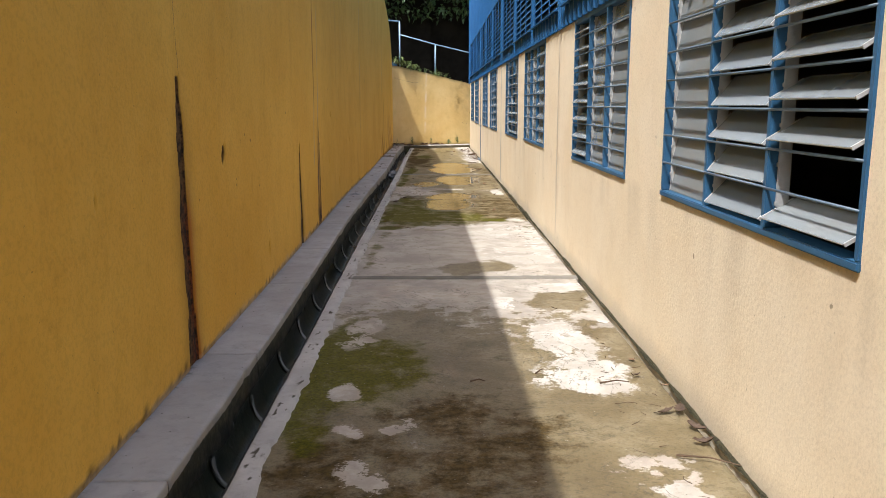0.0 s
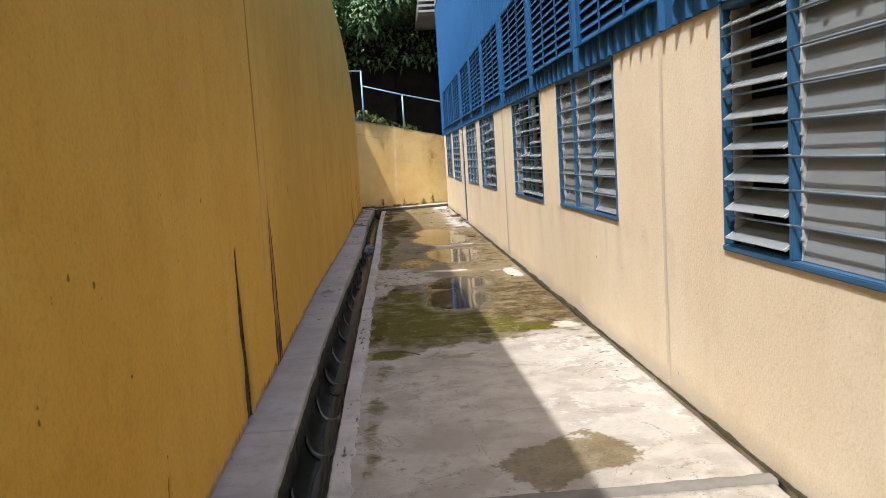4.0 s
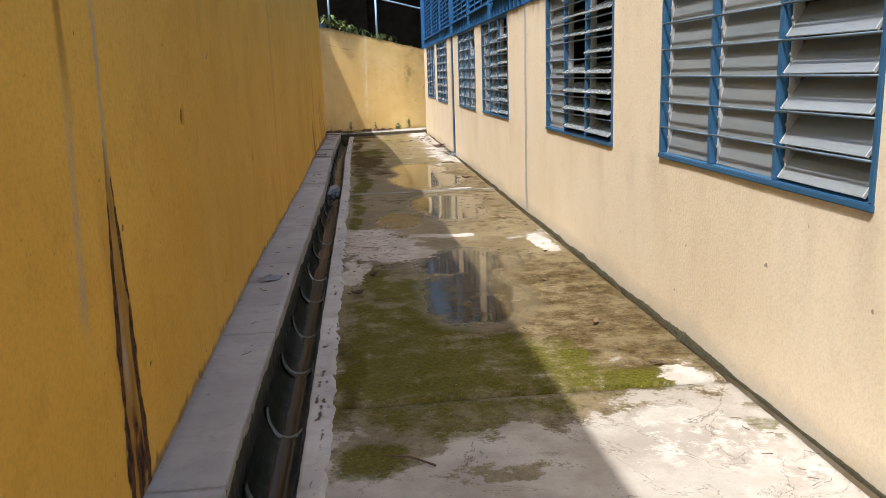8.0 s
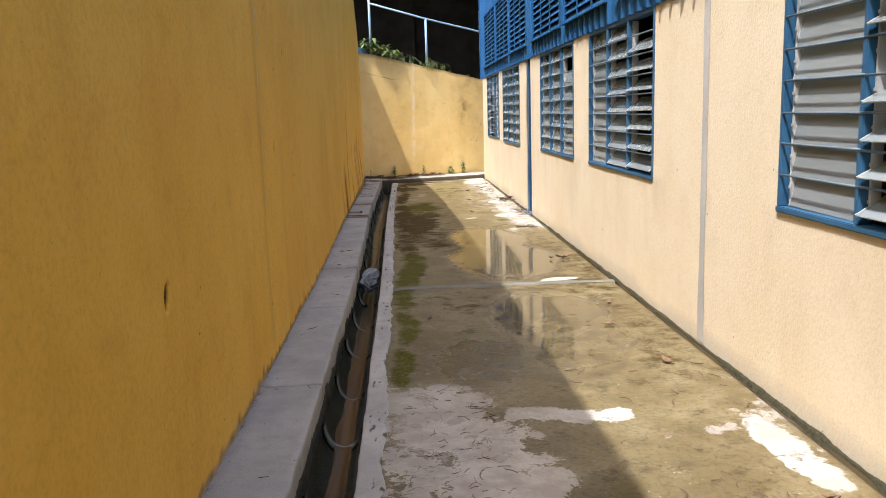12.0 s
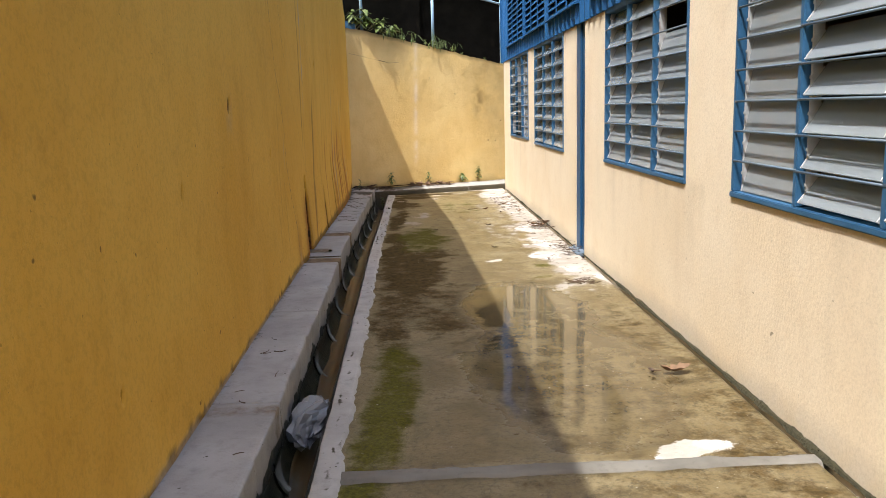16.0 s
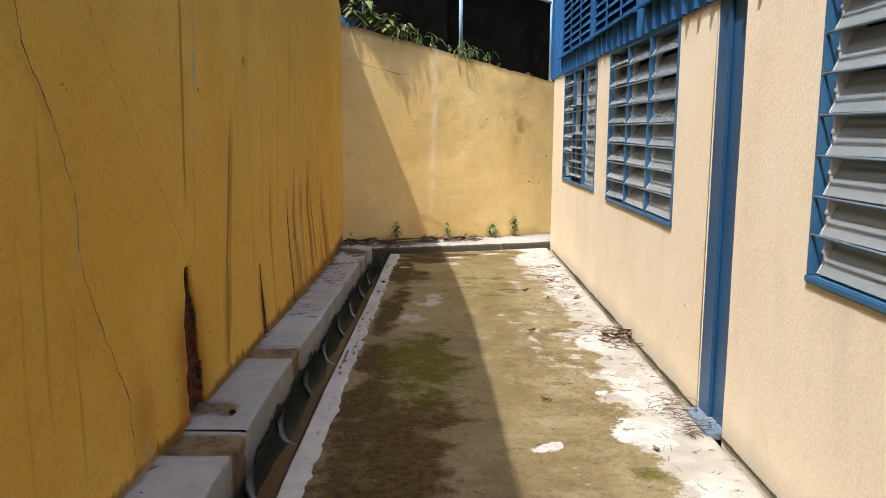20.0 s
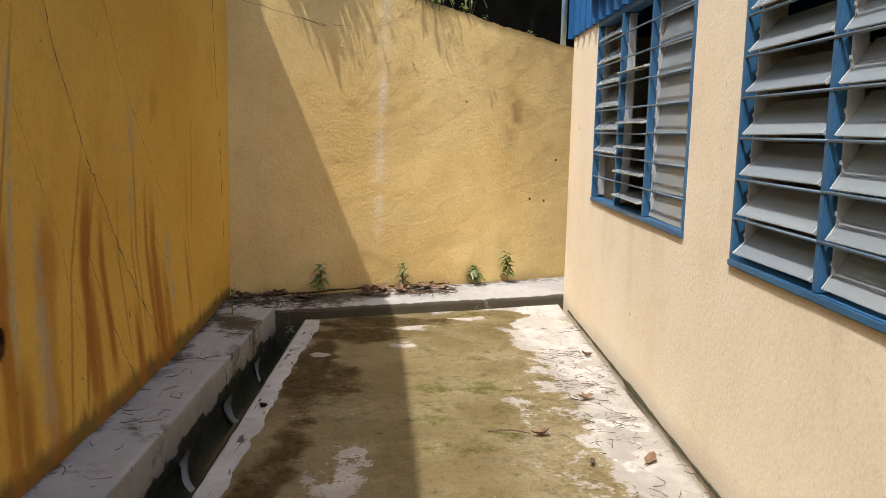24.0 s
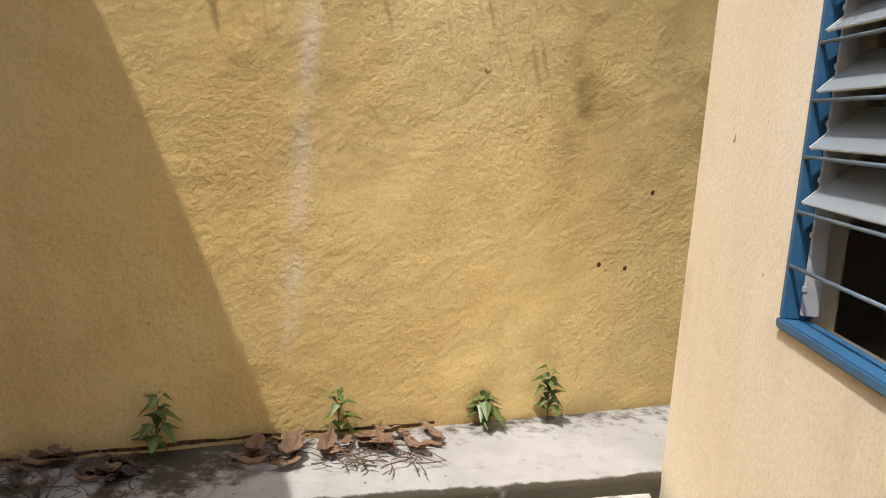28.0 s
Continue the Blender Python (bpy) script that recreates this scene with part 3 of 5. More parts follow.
# the cement band between the slabs and the channel, with a ragged edge
vs = np.linspace(Y_BACK, 27.45, 1500)
us = np.linspace(0, 1, 9)
u, v = np.meshgrid(us, vs, indexing="ij")
ragged = drain_x(v) + 0.125 + 0.045 * (fractal(v, v * 0, 2.2, 11) - 0.5) + 0.04 * (fractal(v, v * 0, 11.0, 12) - 0.5)
bx = drain_x(v) + 0.006 * (fractal(v, v * 0, 7, 13) - 0.5) + (ragged - drain_x(v)) * u
bz = 0.018 + 0.005 * (fractal(u * 3, v, 6, 2) - 0.5) - 0.03 * (u > 0.95) - 0.16 * (u < 0.01)
bar = {"dark": 0.30 * (fractal(u, v, 3, 9) > 0.62) + 0.75 * np.clip((fractal(u * 2, v, 9, 14) - 0.62) * 9, 0, 1) * (u > 0.3), "slime": 0.9 * (u < 0.01)}
tagged(part("trim", sheet("trim", bx, v, bz, KERB, bar), KERB), "ragged grey cement band beside the channel", "concrete edge", kind="structure")

# ---- the channel ----
drain = tagged(new("drain"), "half-round clay drain channel with slime and orange silt", "drain", kind="structure")
PIPE = 0.78


def in_pipe(a, y, gap=0.0):
    """A point on the inside of the channel: angle from the band's side, and y."""
    mid, r = (drain_x(y) + kerb_x(y)) / 2, (drain_x(y) - kerb_x(y)) / 2 - gap
    return mid + r * np.cos(a), -0.085 - (0.155 - gap) * np.sin(a)


for i in range(-8, 32):
    y0 = 3.27 + (i - 1) * PIPE
    if y0 < Y_BACK or y0 + PIPE > 27.7:
        continue
    a, v = np.meshgrid(np.linspace(0, math.pi, 17), np.array([0.0, 0.03, 0.036, 0.3, 0.55, PIPE]), indexing="ij")
    px, pz = in_pipe(a, y0 + v)
    lip = np.where(v < 0.033, 0.010, 0.0)
    part("channel_pipe", sheet("channel_pipe", px - lip * np.cos(a), y0 + v, pz + lip * np.sin(a), DRAIN), DRAIN, drain)
    # mortar squeezed out at the joint, thickest under the kerb
    late = float(np.clip((y0 - 12) / 6, 0, 1))
    a, q = np.meshgrid(np.linspace((0.10 + 0.5 * abs(math.sin(2.1 * i))) * (1 - late) + (1.75 + 0.5 * math.sin(2.7 * i)) * late, math.pi, 30), np.linspace(-1, 1, 7), indexing="ij")
    wide = (0.009 + (0.018 + 0.075 * late) * (a / math.pi) ** 5) * (0.25 + 1.5 * fractal(a + q, a * 0 + i, 2.6, 15))
    yy = y0 + 0.012 + 0.05 * np.sin(a) * math.sin(3 * i) + wide * q + (0.03 + 0.05 * late) * (a / math.pi) ** 3
    px, pz = in_pipe(a, yy, 0.012)
    bulge = 0.006 * (1 - q ** 2)
    part("pipe_collar", sheet("pipe_collar", px - bulge * np.cos(a), yy, pz + bulge * np.sin(a) - 0.012 * (np.abs(q) > 0.9), MORTAR), MORTAR, drain, "pale mortar smear at the pipe joint")
vs = np.linspace(Y_BACK, 27.4, 700)
q, v = np.meshgrid(np.linspace(0, 1, 11), vs, indexing="ij")
lo = np.interp(v, [8, 13, 18, 27], [0.38, 0.36, 0.34, 0.34]) * math.pi
hi = np.interp(v, [8, 13, 18, 27], [0.60, 0.64, 0.70, 0.66]) * math.pi + 0.5 * (fractal(v, v * 0, 2.5, 16) - 0.5)
px, pz = in_pipe(lo + (hi - lo) * q, v, 0.010)
part("silt", sheet("silt", px, v, pz + 0.006 * fractal(q, v, 4, 7) - 0.012 * ((q < 0.05) | (q > 0.95)), SILT, {"rust": np.interp(v, [0, 7, 9, 13, 15, 21, 22.5, 26], [0.1, 0.15, 0.35, 0.6, 1, 1, 0.6, 0.4])}), SILT, drain, "wet orange silt and shallow water")
q, v = np.meshgrid(np.array([0.012, -0.03, -0.06, -0.4]), np.linspace(Y_BACK, 27.45, 300), indexing="ij")
part("channel_side", sheet("channel_side", drain_x(v) + 0.002 + 0 * q, v, q, DRAIN), DRAIN, drain)


# ---- the low kerb along the ochre wall ----
def kerb_block(y0, y1, lift=0.0):
    n = max(8, int((y1 - y0) / 0.03))
    across = np.array([0.0, 0.0, 0.03, 0.3, 0.6, 0.9, 0.972, 0.992, 1.0, 1.0, 1.0, 1.0, 1.0, 1.0, 1.0, 1.0])
    down = np.array([0.4, 0.05, 0.0, 0.0, 0.0, 0.0, 0.0, 0.004, 0.013, 0.035, 0.06, 0.09, 0.12, 0.16, 0.20, 0.42])
    vs = np.concatenate([[y0 + 0.003], np.linspace(y0 + 0.003, y1 - 0.001, n), [y1 - 0.001]])
    k, v = np.meshgrid(np.arange(len(across)), vs, indexing="ij")
    x_in = left_x(v, 0.1) - 0.05
    edge = kerb_x(v) + 0.010 * (fractal(v, v * 0, 2.5, 21) - 0.5) - 0.010 * np.clip((fractal(v, v * 0, 14, 20) - 0.66) * 6, 0, 1)
    xs = x_in + (edge - x_in) * across[k]
    xs = xs + np.where((k > 8) & (k < 15), 0.012 * (fractal(v, down[k] * 6, 7, 22) - 0.5) * np.clip((v - 11) / 5, 0.3, 1), 0.0)
    zs = kerb_top(v) + lift - down[k] + 0.009 * (fractal(xs, v, 3, 23) - 0.5) * (k < 9)
    zs[:, [0, -1]] -= 0.006
    late, end = np.clip((v - 16) / 6, 0, 1), np.clip((v - 22.5) / 3, 0, 1)
    top = k < 9
    tone = 0.35 + 0.35 * math.sin(7.3 * y0) ** 2
    tone = np.clip(tone + 0.7 * (fractal(xs, v, 1.6, 19) - 0.4), 0, 1) * np.ones_like(v)
    dark = 0.45 * np.clip((fractal(xs, v, 2.2, 24) - 0.60) * 5, 0, 1) * top * late + 0.55 * end * np.clip((fractal(xs * 2.5, v, 3.4, 27) - 0.50) * 5, 0, 1)
    dark += 0.8 * (k < 3) * np.clip((fractal(v, k * 0.0, 4, 25) - 0.45 + 0.3 * late) * 5, 0, 1) + 0.8 * np.clip((v - 26.9) * 2, 0, 1) * np.clip((fractal(xs, v, 6, 28) - 0.5) * 4, 0, 1)
    clean = np.interp(v, [5, 11, 14, 19], [0.035, 0.05, 0.09, 0.17]) * (0.45 + 1.1 * fractal(v, v * 0, 3.5, 29))
    slime = np.clip((down[k] - clean) / 0.02, 0, 1) * ~top
    brown = np.clip(1.5 - np.abs(v - 21.17) / 0.13, 0, 1) + 0.9 * np.clip(1.4 - np.abs(v - 22.62) / 0.14, 0, 1) + 0.5 * np.clip(1.4 - np.abs(v - 17.5) / 0.1, 0, 1) + 0.8 * np.clip(1 - np.abs(v - 21.6) / 0.25, 0, 1) * (k < 5)
    return sheet("kerb_block", xs, v, zs, KERB, {"dark": dark, "slime": slime, "brown": brown, "tone": tone})


kerb = tagged(new("kerb"), "low grey cement kerb along the ochre wall", "kerb", kind="structure")
cuts = [Y_BACK, 0.9, 2.75, 4.3, 6.1, 7.6, 9.2, 10.95, 12.7, 14.3, 16.0, 17.6, 19.3, 21.02]
for y0, y1 in zip(cuts, cuts[1:]):
    part("kerb_block", kerb_block(y0, y1 - 0.002), KERB, kerb)
part("kerb_block", kerb_block(21.00, 21.36, -0.016), KERB, kerb, "low stained gap full of brown dirt")
for y0, y1 in ((21.33, 22.5), (22.8, 24.3), (24.3, 26.0), (26.0, 27.75)):
    part("kerb_block", kerb_block(y0, y1 - 0.002), KERB, kerb)
part("kerb_block", kerb_block(22.5, 22.8, -0.004), KERB, kerb, "brown water-stained cement block")
# the kerb under the end wall
base = [(-1.47, 27.30), (-1.06, 27.45), (-0.3, 27.70), (0.71, 28.02), (1.22, 28.19), (2.2, 28.5)]
us = np.linspace(-1.47, 2.2, 120)
prof = [(0.0, -0.3), (0.0, 0.05), (0.012, 0.075), (0.04, 0.085), (0.5, 0.09), (1.0, 0.095)]
k, u = np.meshgrid(np.arange(len(prof)), us, indexing="ij")
front = np.interp(u, [p[0] for p in base], [p[1] for p in base])
rear = END_A.y + (u - END_A.x) * END_WAY.y / END_WAY.x + 0.05
t = np.array([p[0] for p in prof])[k]
ys = front + (rear - front) * t + np.where(k < 3, 0.02 * (fractal(u, k * 0.3, 6, 31) - 0.5), 0)
zs = np.array([p[1] for p in prof])[k] + 0.010 * (fractal(u, ys, 5, 32) - 0.5)
dark = 0.55 * (k < 3) + 0.5 * (k < 3) * fractal(u, k * 0.4, 8, 34) + 1.1 * np.clip((fractal(u, ys, 3.0, 33) - 0.36) * 5, 0, 1) * np.clip((-0.35 - u) * 3, 0, 1) + 0.5 * (t > 0.9) + 0.2
part("kerb_block", sheet("kerb_block", u, ys, zs, KERB, {"dark": dark, "slime": 0.35 * (k < 2), "tone": 0.75 + 0 * u}), KERB, kerb, "cement ledge with mossy front under the end wall")

# ---- the ochre wall ----
# weep slots: y, top z, bottom z, half width, depth
SLOTS = [(4.12, 1.62, 0.06, 0.055, 0.016), (7.86, 1.09, 0.06, 0.048, 0.014), (21.57, 0.84, 0.06, 0.105, 0.045), (23.05, 0.62, 0.06, 0.035, 0.016), (24.1, 1.05, 0.06, 0.010, 0.01)]
HOLES = [(4.96, 1.17, 0.045, 0.055), (10.45, 1.355, 0.038, 0.036), (12.85, 0.935, 0.030, 0.040), (15.29, 1.32, 0.025, 0.032), (16.14, 0.18, 0.025, 0.045), (18.58, 1.49, 0.036, 0.042), (17.52, 1.11, 0.014, 0.03), (19.80, 1.16, 0.018, 0.025), (16.6, 0.53, 0.012, 0.018), (24.34, 0.67, 0.035, 0.05), (11.28, 0.40, 0.020, 0.06), (3.0, 1.1, 0.008, 0.02), (6.2, 0.35, 0.02, 0.06), (9.42, 0.50, 0.014, 0.014), (26.1, 0.52, 0.012, 0.022), (10.2, 0.75, 0.010, 0.018), (22.8, 1.94, 0.02, 0.025)]
# soft and crisp runs: y at the top, top z, bottom z, half width, weight, y at the bottom
STREAKS = [(8.97, 3.0, 1.48, 0.028, 0.5, 8.95), (14.8, 3.0, 0.2, 0.05, 0.2, 14.8), (22.48, 1.66, 0.2, 0.035, 0.75, 22.14), (22.52, 1.6, 0.4, 0.016, 0.6, 22.25), (23.3, 1.9, 0.9, 0.012, 0.35, 23.2), (23.84, 2.1, 0.8, 0.012, 0.4, 23.7), (24.57, 1.9, 0.1, 0.010, 0.6, 24.15), (25.10, 1.4, 0.1, 0.010, 0.6, 24.72), (25.2, 1.2, 0.2, 0.012, 0.7, 24.9), (25.7, 1.4, 0.4, 0.014, 0.5, 25.7), (26.05, 1.72, 1.52, 0.06, 0.5, 26.05),
           (20.04, 1.2, 0.4, 0.007, 0.25, 20.02), (20.20, 1.75, 0.6, 0.008, 0.35, 20.16), (20.37, 1.0, 0.35, 0.006, 0.4, 20.35), (21.62, 2.6, 1.2, 0.016, 0.7, 21.58), (21.74, 1.5, 0.9, 0.007, 0.5, 21.7), (22.95, 1.3, 0.6, 0.007, 0.4, 22.9), (24.43, 0.62, 0.1, 0.05, 0.5, 24.40), (24.3, 2.4, 1.0, 0.010, 0.4, 24.2), (25.64, 1.1, 0.42, 0.007, 0.7, 25.63), (25.46, 1.3, 0.35, 0.006, 0.6, 25.45), (26.6, 1.3, 0.6, 0.008, 0.5, 26.62), (26.75, 1.6, 0.8, 0.01, 0.35, 26.72)]
RUSTS = [(8.97, 3.2, 1.7, 0.030, 0.85, 8.95), (9.17, 1.3, 0.1, 0.10, 0.45, 9.2), (21.58, 0.74, 0.0, 0.24, 1.0, 21.53), (4.18, 1.1, 0.0, 0.06, 0.9, 4.18), (22.2, 0.8, 0.1, 0.05, 0.6, 22.08), (25.85, 1.34, 0.2, 0.03, 0.8, 25.85), (25.94, 1.2, 0.4, 0.04, 1.0, 25.96), (25.94, 0.85, 0.1, 0.07, 1.0, 25.95), (26.09, 0.72, 0.1, 0.05, 0.9, 26.07), (25.60, 0.61, 0.05, 0.040, 1.0, 25.55), (25.61, 0.5, 0.1, 0.02, 1.0, 25.6), (25.80, 0.36, 0.05, 0.03, 0.9, 25.8), (25.37, 0.3, 0.05, 0.05, 0.9, 25.37), (26.54, 0.85, 0.3, 0.03, 0.6, 26.54), (25.12, 1.28, 0.2, 0.055, 1.0, 25.0), (25.25, 1.10, 0.3, 0.03, 0.9, 25.25), (25.29, 0.32, 0.05, 0.04, 0.8, 25.29), (24.45, 0.6, 0.1, 0.06, 0.7, 24.42), (24.4, 1.2, 0.05, 0.05, 0.8, 24.3), (23.5, 1.3, 0.05, 0.03, 0.7, 23.4), (23.0, 0.7, 0.1, 0.06, 0.5, 23.0), (24.75, 1.2, 0.05, 0.08, 0.7, 24.6), (25.1, 0.9, 0.05, 0.05, 0.8, 25.05), (20.9, 0.6, 0.1, 0.15, 0.4, 20.9)]
BARES = [(18.56, 1.62, 1.38, 0.07, 0.45, 18.56), (24.67, 1.22, 0.25, 0.050, 0.5, 24.58), (24.50, 1.75, 0.6, 0.028, 0.7, 24.42), (14.9, 4.2, 1.0, 0.012, 0.8, 14.9), (21.86, 3.0, 1.5, 0.022, 1.0, 21.77), (25.68, 1.60, 1.36, 0.05, 0.8, 25.68), (25.69, 1.4, 1.15, 0.008, 0.9, 25.68), (25.49, 1.40, 1.28, 0.03, 0.8, 25.49), (25.65, 1.22, 1.05, 0.045, 0.8, 25.65), (26.17, 1.02, 0.35, 0.035, 0.7, 26.2), (9.31, 2.6, 1.25, 0.018, 0.9, 9.24), (8.95, 1.55, 0.8, 0.028, 0.6, 8.86), (9.18, 0.85, 0.5, 0.022, 0.8, 9.17), (20.42, 1.28, 1.08, 0.022, 0.7, 20.42), (20.9, 0.30, 0.05, 0.05, 0.6, 20.88)]
ys = set(np.round(np.arange(Y_BACK - 1.0, 27.76, 0.05), 4))
for y in [y for y, *_ in SLOTS + HOLES] + [9.18, 8.95, 14.9]:
    ys |= set(np.round(np.arange(y - 0.11, y + 0.11, 0.009), 4))
ys |= set(np.round(np.arange(19.6, 27.0, 0.014), 4))
ys = np.array(sorted(ys))
ts = np.linspace(0, 1, 260) ** 1.25
t, v = np.meshgrid(ts, ys, indexing="ij")
z = -0.35 + (left_top(v) + 0.35) * t
bend = (fractal(z, v, 1.8, 41) - 0.5) * 0.05
stain, rust, bare, slot, dent = (np.zeros_like(z) for _ in range(5))
for y, z1, z0, w, depth in SLOTS:
    lean = (fractal(z, z * 0, 2.5, int(y * 10)) - 0.5) * 0.05 * np.clip((z1 - z) / 0.6, 0, 1)
    wide = w * np.clip((z1 - z) / 0.25, 0.45, 1) * np.where(z < 0.35, 1.3, 1.0) * (0.72 + 0.6 * fractal(z, z * 0, 9, int(y * 7)))
    inside = (np.clip(1 - (np.abs(v - y - lean) - wide) / 0.012, 0, 1)) * ((z < z1) & (z > z0 - 0.1))
    slot, dent = np.maximum(slot, inside), np.maximum(dent, depth * inside)
    stain = np.maximum(stain, 0.6 * np.exp(-((v - y - lean) / (2.2 * w + 0.03)) ** 2) * ((z < z1) & (z > -0.1)) * np.clip((z1 - z) / 0.7, 0, 1))
for y, zc, ry, rz in HOLES:
    inside = np.clip((1.15 - np.sqrt(((v - y - 0.25 * (z - zc)) / ry) ** 2 + ((z - zc) / rz) ** 2)) * 4, 0, 1)
    slot, dent = np.maximum(slot, inside), np.maximum(dent, 0.03 * inside)
for rows, to in ((STREAKS, stain), (RUSTS, rust), (BARES, bare)):
    for y, z1, z0, w, top, foot_y in rows:
        line = foot_y + (y - foot_y) * np.clip((z - z0) / (z1 - z0), -0.2, 1.2) + bend * min(0.6, 8 * w)
        w = w * (0.55 + 0.9 * fractal(z, z * 0, 3.5, int(y * 31)))
        q = np.exp(-((v - line) / w) ** 4) * np.clip((z1 - z) / 0.25, 0, 1) * np.clip((z - z0) / 0.2 + 0.5, 0, 1)
        np.maximum(to, top * q, out=to)
# the broad brown run with dark ragged edges
line, wide = 9.17 + 0.05 * z, np.interp(z, [0, 0.36, 0.76, 0.98, 1.31], [0.13, 0.115, 0.085, 0.06, 0.018])
off = np.abs(v - line) / (wide * (0.8 + 0.4 * fractal(z, v, 12, 47)))
stain = np.maximum(stain, 0.75 * np.clip((1.05 - off) * 6, 0, 1) * (z < 1.33) * (0.55 + 0.7 * fractal(v * 3, z, 9, 48)))
slot = np.maximum(slot, np.clip(1.3 - np.abs(off - 0.85) / 0.27, 0, 1) * (z < 1.2) * np.clip(2.4 * fractal(v, z, 16, 49) - 0.3, 0, 1))
slot = np.maximum(slot, np.clip((1.0 - off) * 6, 0, 1) * np.clip((0.5 - z) * 4, 0, 1) * np.clip(2.6 * fractal(v * 3, z, 10, 50) - 0.6, 0, 1))
# grime where the wall meets the kerb
foot = np.clip(1 - (z - kerb_top(v)) / (0.022 + 0.022 * (v > 20) + 0.055 * np.clip((v - 22.5) / 2, 0, 1) + 0.10 * fractal(v, v * 0, 23, 45) ** 3), 0, 1)
stain = np.maximum(stain, 0.95 * np.clip(foot * 2, 0, 1))
bare = np.maximum(bare, 0.8 * (v < 21) * np.clip(1 - (z - kerb_top(v)) / (0.10 * fractal(v, v * 0, 1.2, 46)), 0, 1))
xs = left_x(v, z) + 0.02 * (fractal(v, z, 0.5, 42) - 0.5) + 0.006 * (fractal(v, z, 5, 43) - 0.5) - dent
wall_west = tagged(part("wall_west", sheet("wall_west", xs, v, z, OCHRE, {"stain": stain, "rust": rust, "bare": bare, "slot": slot}, flip=True), OCHRE), "tall ochre-painted rendered wall with dark weep streaks and cracks", "wall", kind="structure")
# its body, top and far return
core = bmesh.new()
line = np.linspace(Y_BACK - 1.0, 27.95, 60)
rows = [[core.verts.new((left_x(y) - dx, y, h)) for dx, h in ((0.10, -0.35), (0.06, float(left_top(y)) - 0.001), (0.40, float(left_top(y)) - 0.001), (0.40, -0.35))] for y in line]
for a, b in zip(rows, rows[1:]):
    for j in range(4):
        core.faces.new((a[j], b[j], b[(j + 1) % 4], a[(j + 1) % 4]))
core.faces.new(rows[0]), core.faces.new(rows[-1][::-1])
part("wall_body", core, OCHRE, wall_west)
top = bmesh.new()
ends = [[top.verts.new((left_x(y) + 0.0 - dx, y, float(left_top(y)) + dz)) for dx, dz in ((-0.004, -0.05), (-0.004, 0.006), (0.41, 0.006), (0.41, -0.05))] for y in line[:-1]]
for a, b in zip(ends, ends[1:]):
    for j in range(3):
        top.faces.new((a[j], b[j], b[j + 1], a[j + 1]))
part("wall_coping", top, OCHRE, wall_west)


def crack(points, width, parent, wall, name="crack"):
    """A thin dark fissure as a jagged ribbon on a wall; wall(a, z) gives the place."""
    bm = bmesh.new()
    fine = []
    for (a0, z0), (a1, z1) in zip(points, points[1:]):
        n = max(2, int(math.hypot(a1 - a0, z1 - z0) / 0.03))
        fine += [(a0 + (a1 - a0) * i / n, z0 + (z1 - z0) * i / n) for i in range(n)]
    prev = None
    for i, (a, zz) in enumerate(fine):
        a += random.uniform(-0.008, 0.008)
        zz += random.uniform(-0.008, 0.008)
        w = width * random.uniform(0.15, 0.7)
        pair = (bm.verts.new(wall(a - w, zz)), bm.verts.new(wall(a + w, zz + w)))
        if prev:
            bm.faces.new((prev[0], pair[0], pair[1], prev[1]))
        prev = pair
    part(name, bm, STONE if width > 0.0065 else TWIG, parent, "thin dark crack in the render")


def on_left(y, zz):
    return Vector((float(left_x(y, zz)) + 0.016, y, zz))


def on_end(a, zz):
    p = END_A + END_WAY * a + END_OUT * 0.022
    return Vector((p.x, p.y, zz))


for pts, w in ((((19.9, 2.5), (20.09, 1.85), (20.12, 1.73), (20.27, 1.54), (20.40, 1.25), (20.39, 1.07), (20.55, 0.78), (20.71, 0.48), (20.73, 0.11)), 0.0055), (((20.4, 2.4), (20.56, 1.94), (20.72, 1.77), (20.87, 1.57), (21.53, 0.93), (21.62, 0.84)), 0.002), (((21.9, 2.6), (22.14, 2.18), (22.44, 1.84)), 0.003),
               (((24.6, 2.4), (24.77, 1.90), (24.85, 1.71), (24.96, 1.53), (25.11, 1.28), (25.33, 1.0), (25.60, 0.61), (26.0, 0.10)), 0.0063), (((24.5, 1.5), (24.65, 1.24), (24.82, 0.95), (24.95, 0.52), (25.16, 0.08)), 0.002), (((25.07, 0.91), (25.26, 0.49), (25.42, 0.19)), 0.004), (((25.3, 2.1), (25.51, 1.72), (25.75, 1.43), (25.94, 1.22), (26.19, 0.97)), 0.003), (((25.8, 0.92), (25.87, 0.90), (26.11, 0.70), (26.2, 0.66)), 0.003), (((27.30, 2.3), (27.33, 1.96), (27.36, 1.6)), 0.008), (((27.42, 1.4), (27.44, 1.08), (27.45, 0.9)), 0.009), (((27.47, 0.75), (27.48, 0.55)), 0.007),
               (((27.13, 0.48), (27.15, 0.33), (27.18, 0.13)), 0.004), (((27.10, 0.35), (27.16, 0.32)), 0.006), (((27.08, 0.22), (27.17, 0.19)), 0.007), (((3.98, 2.6), (4.05, 2.0), (4.08, 1.6)), 0.004)):
    crack(pts, w, wall_west, on_left)

